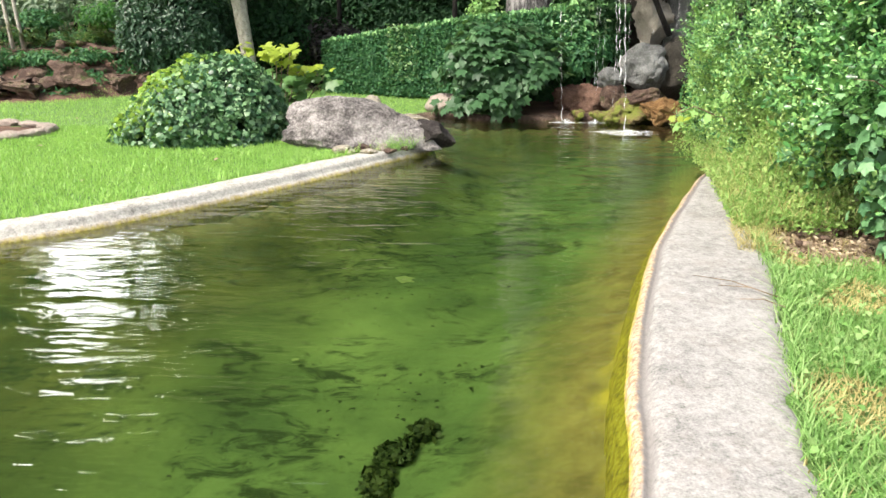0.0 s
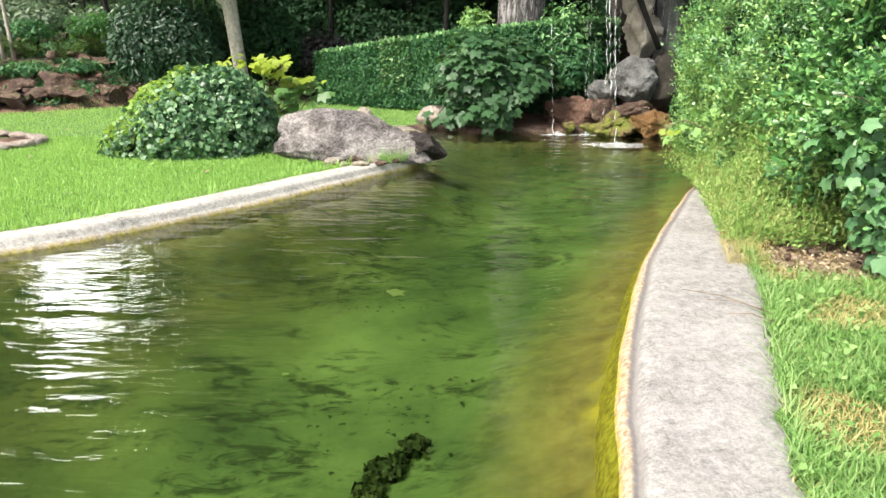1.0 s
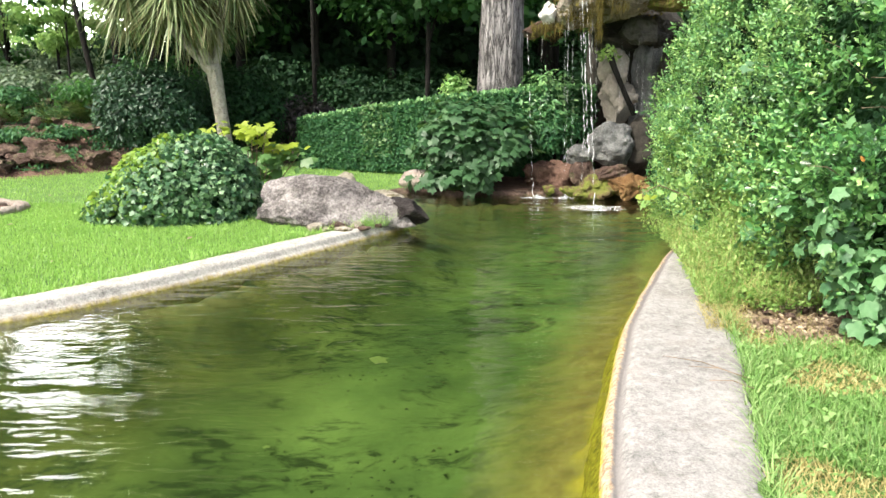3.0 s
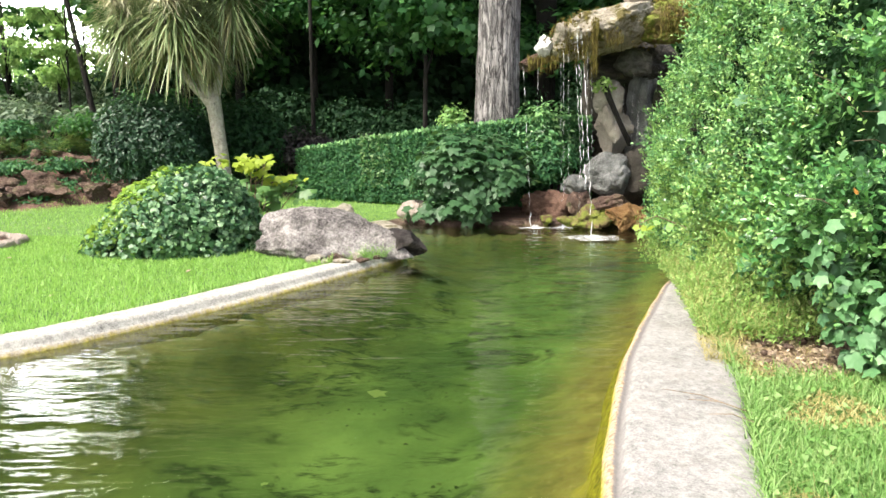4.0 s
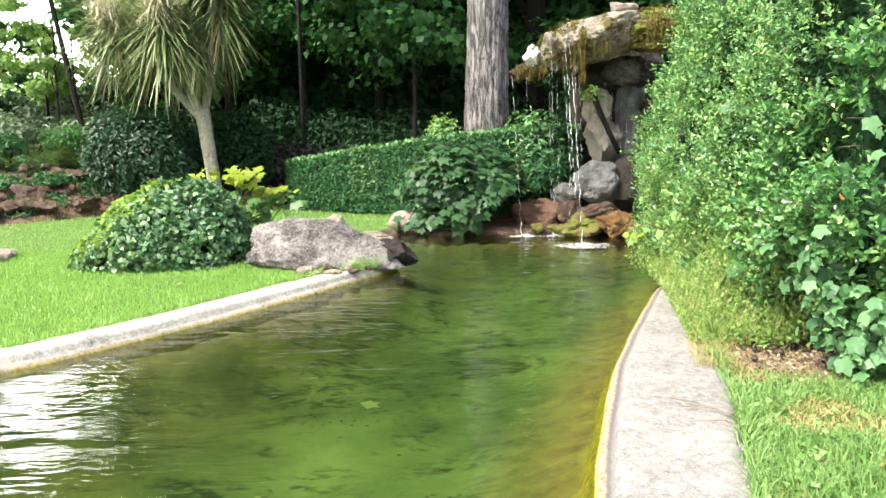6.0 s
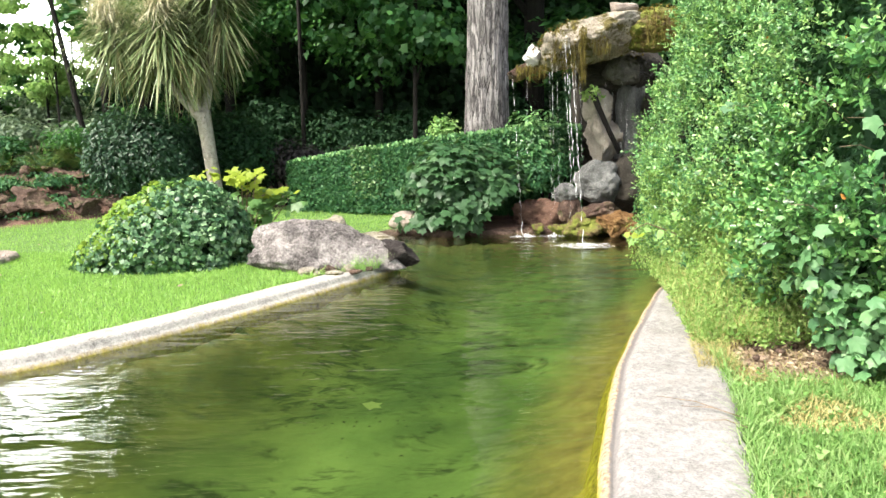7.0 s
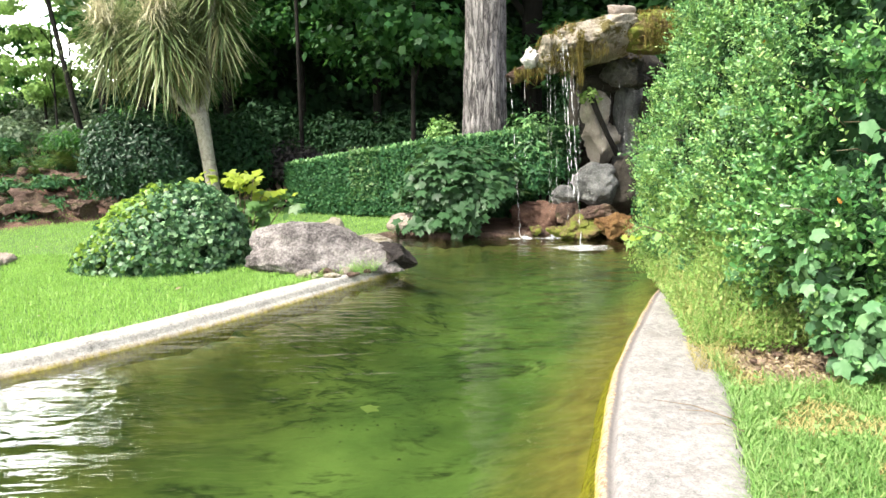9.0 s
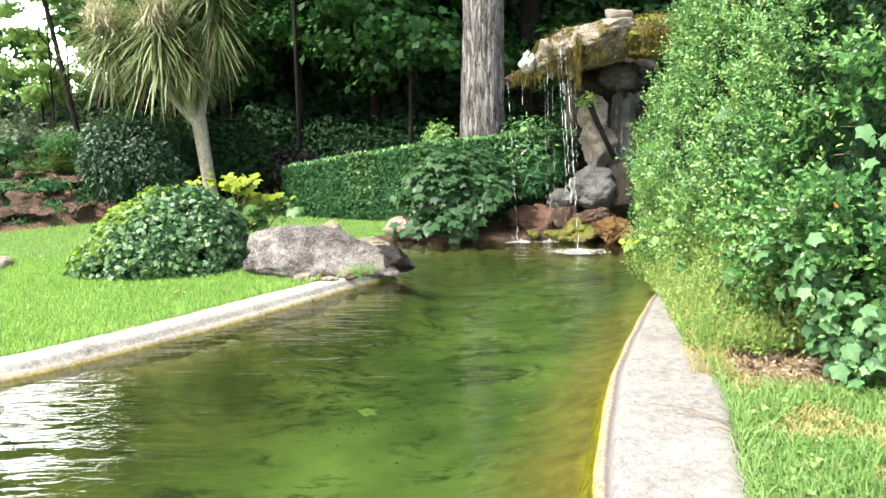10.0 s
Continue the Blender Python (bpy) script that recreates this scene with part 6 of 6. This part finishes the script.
tree((4.6, 14.5, 0.3), 19, 0.25, (2.4, 18, 3.0, 2.0), 40, 17000, "crown_leaf", 204, DARK)
tree((8.0, 15.0, 0.3), 19, 0.25, (2.0, 18, 3.0, 2.0), 40, 17000, "crown_leaf", 205, DARK)
tree((-5.2, 17.5, 0.3), 19, 0.12, (2.2, 18, 2.2, 2.0), 40, 17000, "crown_leaf", 206, DARK)
tree((-0.6, 13.9, 0.3), 9, 0.05, (2.7, 7.5, 2.0, 0.8), 30, 13000, "crown_leaf", 207, "maple sapling with bright green lobed leaves", (0.2, -0.3), leaf=0.13, shape=MAPLE)
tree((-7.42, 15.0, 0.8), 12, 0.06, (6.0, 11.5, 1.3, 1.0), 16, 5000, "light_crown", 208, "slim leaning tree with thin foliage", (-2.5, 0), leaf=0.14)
tree((-24.0, 30.0, 0.9), 34, 0.45, (15.5, 33, 9.0, 4.0), 160, 60000, "crown_leaf", 219, "tall broadleaf tree far behind the bank", leaf=0.8, full=True)
tree((-6.7, 16.2, 0.3), 19, 0.16, (2.9, 18, 2.0, 1.2), 95, 42000, "crown_leaf", 215, DARK, full=True)
tree((-7.7, 16.4, 0.4), 15, 0.09, (5.6, 15, 0.85, 0.8), 230, 26000, "crown_leaf", 217, DARK, leaf=0.2, full=True)
tree((-6.9, 18.5, 0.3), 19, 0.2, (2.4, 18, 1.7, 1.6), 36, 14000, "crown_leaf", 212, DARK)
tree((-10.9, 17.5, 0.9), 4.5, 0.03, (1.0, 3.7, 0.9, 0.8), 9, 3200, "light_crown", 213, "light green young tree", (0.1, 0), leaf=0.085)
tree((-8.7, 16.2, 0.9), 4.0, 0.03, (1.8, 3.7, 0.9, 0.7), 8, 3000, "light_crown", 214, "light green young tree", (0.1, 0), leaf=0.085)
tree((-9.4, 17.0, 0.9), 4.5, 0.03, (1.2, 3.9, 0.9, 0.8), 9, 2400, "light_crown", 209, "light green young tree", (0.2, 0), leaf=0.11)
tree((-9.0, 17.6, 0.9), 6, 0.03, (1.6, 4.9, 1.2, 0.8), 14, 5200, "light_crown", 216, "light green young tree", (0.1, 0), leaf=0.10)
tree((-11.4, 18.5, 0.9), 5, 0.09, (1.0, 3.2, 1.0, 0.8), 10, 2200, "crown_leaf", 211, "small open-crowned tree on the bank", (-0.2, 0), leaf=0.13)
tree((-16.0, 17.5, 0.9), 19, 0.2, (2, 18, 3.0, 2.0), 34, 11000, "crown_leaf", 210, "small broadleaf tree on the bank", leaf=0.16)
for i, x in enumerate((-8.32, -8.08)):
    ln = spline([(0, 0, 0), (-0.1, 0, 1.5), (-0.35, 0, 3.5)], 0.3)
    th = thing("sapling", "slender pale-barked bare sapling stem", "tree", (x - i * 0.05, 12.6, float(ground_z(x, 12.6))))
    part("trunk", tube(ln, np.linspace(0.036, 0.022, len(ln)), 8), M["bark_palm"], th)

for i, (x, y, w, h, mt) in enumerate([(-8.0, 16.0, 1.1, 1.1, "bank_leaf"), (-9.6, 16.5, 1.2, 1.1, "bank_leaf"), (-11.2, 17.0, 1.3, 1.6, "bank_leaf"), (-6.8, 16.6, 1.0, 1.5, "crown_leaf"),
                                      (-12.8, 17.0, 1.4, 1.5, "bank_leaf"), (-10.2, 18.5, 1.3, 2.0, "bank_leaf")]):
    bush("shrub", "loose mixed shrub on the bank's top", "shrub", (x, y, 0.75), (w, 0.8, h * 0.55), 1300, 0.12, mt, OVAL, 170 + i, 5, depth=0.7)["group"] = "bank shrubs"

# far woods: dense leaf wall behind, coloured dark for shade, open to the sky at the left
fp, fn = [], []
for i in range(420):
    x = RNG.uniform(-13, 16)
    y = 21 + RNG.uniform(0, 3) + abs(x) * 0.02
    hi = 19 if x > -9.0 else 2.0
    z = RNG.uniform(0.4, hi) if i % 2 else RNG.uniform(0.3, min(hi, 8))
    a, b = blob_shell((x, y, z), (1.7, 1.0, 1.3), 420, 400 + i, 0.5, -1, 0.3)
    fp.append(a)
    fn.append(b)
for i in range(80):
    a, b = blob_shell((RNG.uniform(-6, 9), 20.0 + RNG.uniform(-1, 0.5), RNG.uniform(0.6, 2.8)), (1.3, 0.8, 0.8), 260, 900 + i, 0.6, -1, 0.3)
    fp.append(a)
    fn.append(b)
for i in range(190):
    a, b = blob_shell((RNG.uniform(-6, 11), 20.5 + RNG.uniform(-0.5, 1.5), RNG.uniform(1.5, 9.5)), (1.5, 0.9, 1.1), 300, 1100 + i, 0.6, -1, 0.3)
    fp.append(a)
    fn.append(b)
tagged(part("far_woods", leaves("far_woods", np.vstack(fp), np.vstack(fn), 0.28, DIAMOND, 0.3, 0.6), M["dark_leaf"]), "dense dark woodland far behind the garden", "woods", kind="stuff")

# paler trees at the wood's open side; haze put into their leaf colour
fp, fn = [], []
for i in range(150):
    x, y = RNG.uniform(-22, -8.6), RNG.uniform(22, 30)
    top = 4.6 - 1.2 * abs(math.sin(x * 0.9))
    a, b = blob_shell((x, y, RNG.uniform(0.8, top)), (0.9, 0.8, 0.6), 230, 1500 + i, 0.8, -1, 0.35)
    fp.append(a)
    fn.append(b)
tagged(part("hazy_trees", leaves("hazy_trees", np.vstack(fp), np.vstack(fn), 0.15, OVAL, 0.3, 0.8), M["light_crown"]), "sunlit trees beyond the bank, coloured pale green for haze", "woods", kind="stuff")
tree((-22.5, 27.0, 0.9), 19, 0.3, (0.8, 18, 4.0, 2.5), 80, 30000, "crown_leaf", 218, "broadleaf tree standing beside the bank", leaf=0.5, full=True)

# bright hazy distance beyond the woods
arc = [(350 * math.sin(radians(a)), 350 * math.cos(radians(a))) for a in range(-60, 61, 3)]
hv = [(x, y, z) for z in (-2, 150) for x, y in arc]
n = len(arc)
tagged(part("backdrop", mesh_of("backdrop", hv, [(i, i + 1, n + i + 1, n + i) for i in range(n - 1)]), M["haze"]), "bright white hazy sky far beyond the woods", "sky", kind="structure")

# ---- weed and litter on the pond bed ----
clump = thing("water_weed", "dark clump of crinkled pond weed on the bed", "water weed", (-0.385, 2.24, -0.40))
for c, r, k, s in (((0.02, -0.04, 0.0), (0.06, 0.12, 0.03), 420, 300), ((0.06, 0.12, 0.0), (0.08, 0.07, 0.03), 300, 302), ((0.16, 0.30, 0.0), (0.055, 0.06, 0.03), 240, 301), ((0.11, 0.20, 0.0), (0.03, 0.06, 0.02), 90, 303)):
    p, nrm = blob_shell(c, r, k, s, 0.7, -0.6, 0.4)
    part("weed_frond", leaves("weed_frond", p * np.array([1, 1, 0.6]), nrm + np.array([0, 0, 0.7]), 0.021, IVY_FINE, 0.0, 0.8), M["weed"], clump)

# drifts of dark scraps on the bed
sp = []
for cx0, cy0, rx, ry, k in ((-0.95, 3.95, 0.5, 0.14, 70), (-0.35, 4.0, 0.35, 0.10, 35), (-0.35, 2.75, 0.30, 0.22, 70), (0.05, 3.0, 0.22, 0.22, 60), (-1.0, 2.4, 0.5, 0.4, 60), (-0.2, 4.3, 0.5, 0.3, 60), (-0.9, 4.6, 0.5, 0.25, 50), (0.3, 2.2, 0.3, 0.4, 40)):
    sp.append(np.column_stack([RNG.normal(cx0, rx * 0.6, k), RNG.normal(cy0, ry * 0.6, k), np.full(k, -0.385)]))
sp.append(np.column_stack([RNG.uniform(-2.2, 0.4, 130), RNG.uniform(1.6, 5.6, 130), np.full(130, -0.385)]))
sp = np.vstack(sp)
tagged(part("bed_litter", leaves("bed_litter", sp[::2], np.tile([0, 0, 1.0], (len(sp), 1))[::2], 0.017, TRIFOIL, 0.0, 0.12, 0.45), M["weed"]), "dark rotting leaf scraps on the pond bed", "leaf litter", kind="stuff")

pale = mesh_of("sunken_leaf", *MAPLE)
pale.materials.append(M["pale_leaf"])
for i, (x, y, sz) in enumerate(((-0.55, 4.24, 0.13), (0.17, 3.5, 0.04), (-0.9, 3.1, 0.035))):
    ob = new("sunken_leaf", pale)
    ob.matrix_basis = pose(x, y, -0.405, 2, 0, 40 * i - 60) @ Matrix.Diagonal((sz, sz, sz * 0.4, 1))
    tagged(ob, "pale fallen leaf lying on the pond bed", "leaf", group="sunken leaves")

# large-leaved bramble hanging out of the hedge over the water
bramble = thing("bramble", "bramble branch with broad pale lobed leaves over the coping", "bramble", (1.85, 6.0, 0.2))
lobe = mesh_of("leaf", *IVY)
lobe.materials.append(M["hedge_young"])
k = 18
p = np.column_stack([RNG.normal(0.0, 0.09, k), RNG.normal(0.0, 0.35, k), RNG.uniform(-0.08, 0.5, k)])
leaf_parts("leaf", lobe, p, np.tile([-0.6, -0.6, 0.5], (k, 1)), 0.075, bramble, 0.6, 0.5)
gold_lobe = mesh_of("leaf", *IVY)
gold_lobe.materials.append(M["yellow_leaf"])
leaf_parts("yellow_leaf", gold_lobe, np.array([(-0.30, -0.1, 0.24), (-0.33, 0.0, 0.19), (-0.27, 0.1, 0.30), (-0.22, -0.2, 0.24)]), np.tile([-0.5, -0.7, 0.4], (4, 1)), 0.058, bramble)
part("cane", tube([(0.3, 0.1, 0.05), (0.1, 0.0, 0.22), (-0.16, -0.05, 0.32), (-0.32, -0.1, 0.26)], [0.007, 0.006, 0.005, 0.003], 6), M["twig"], bramble)
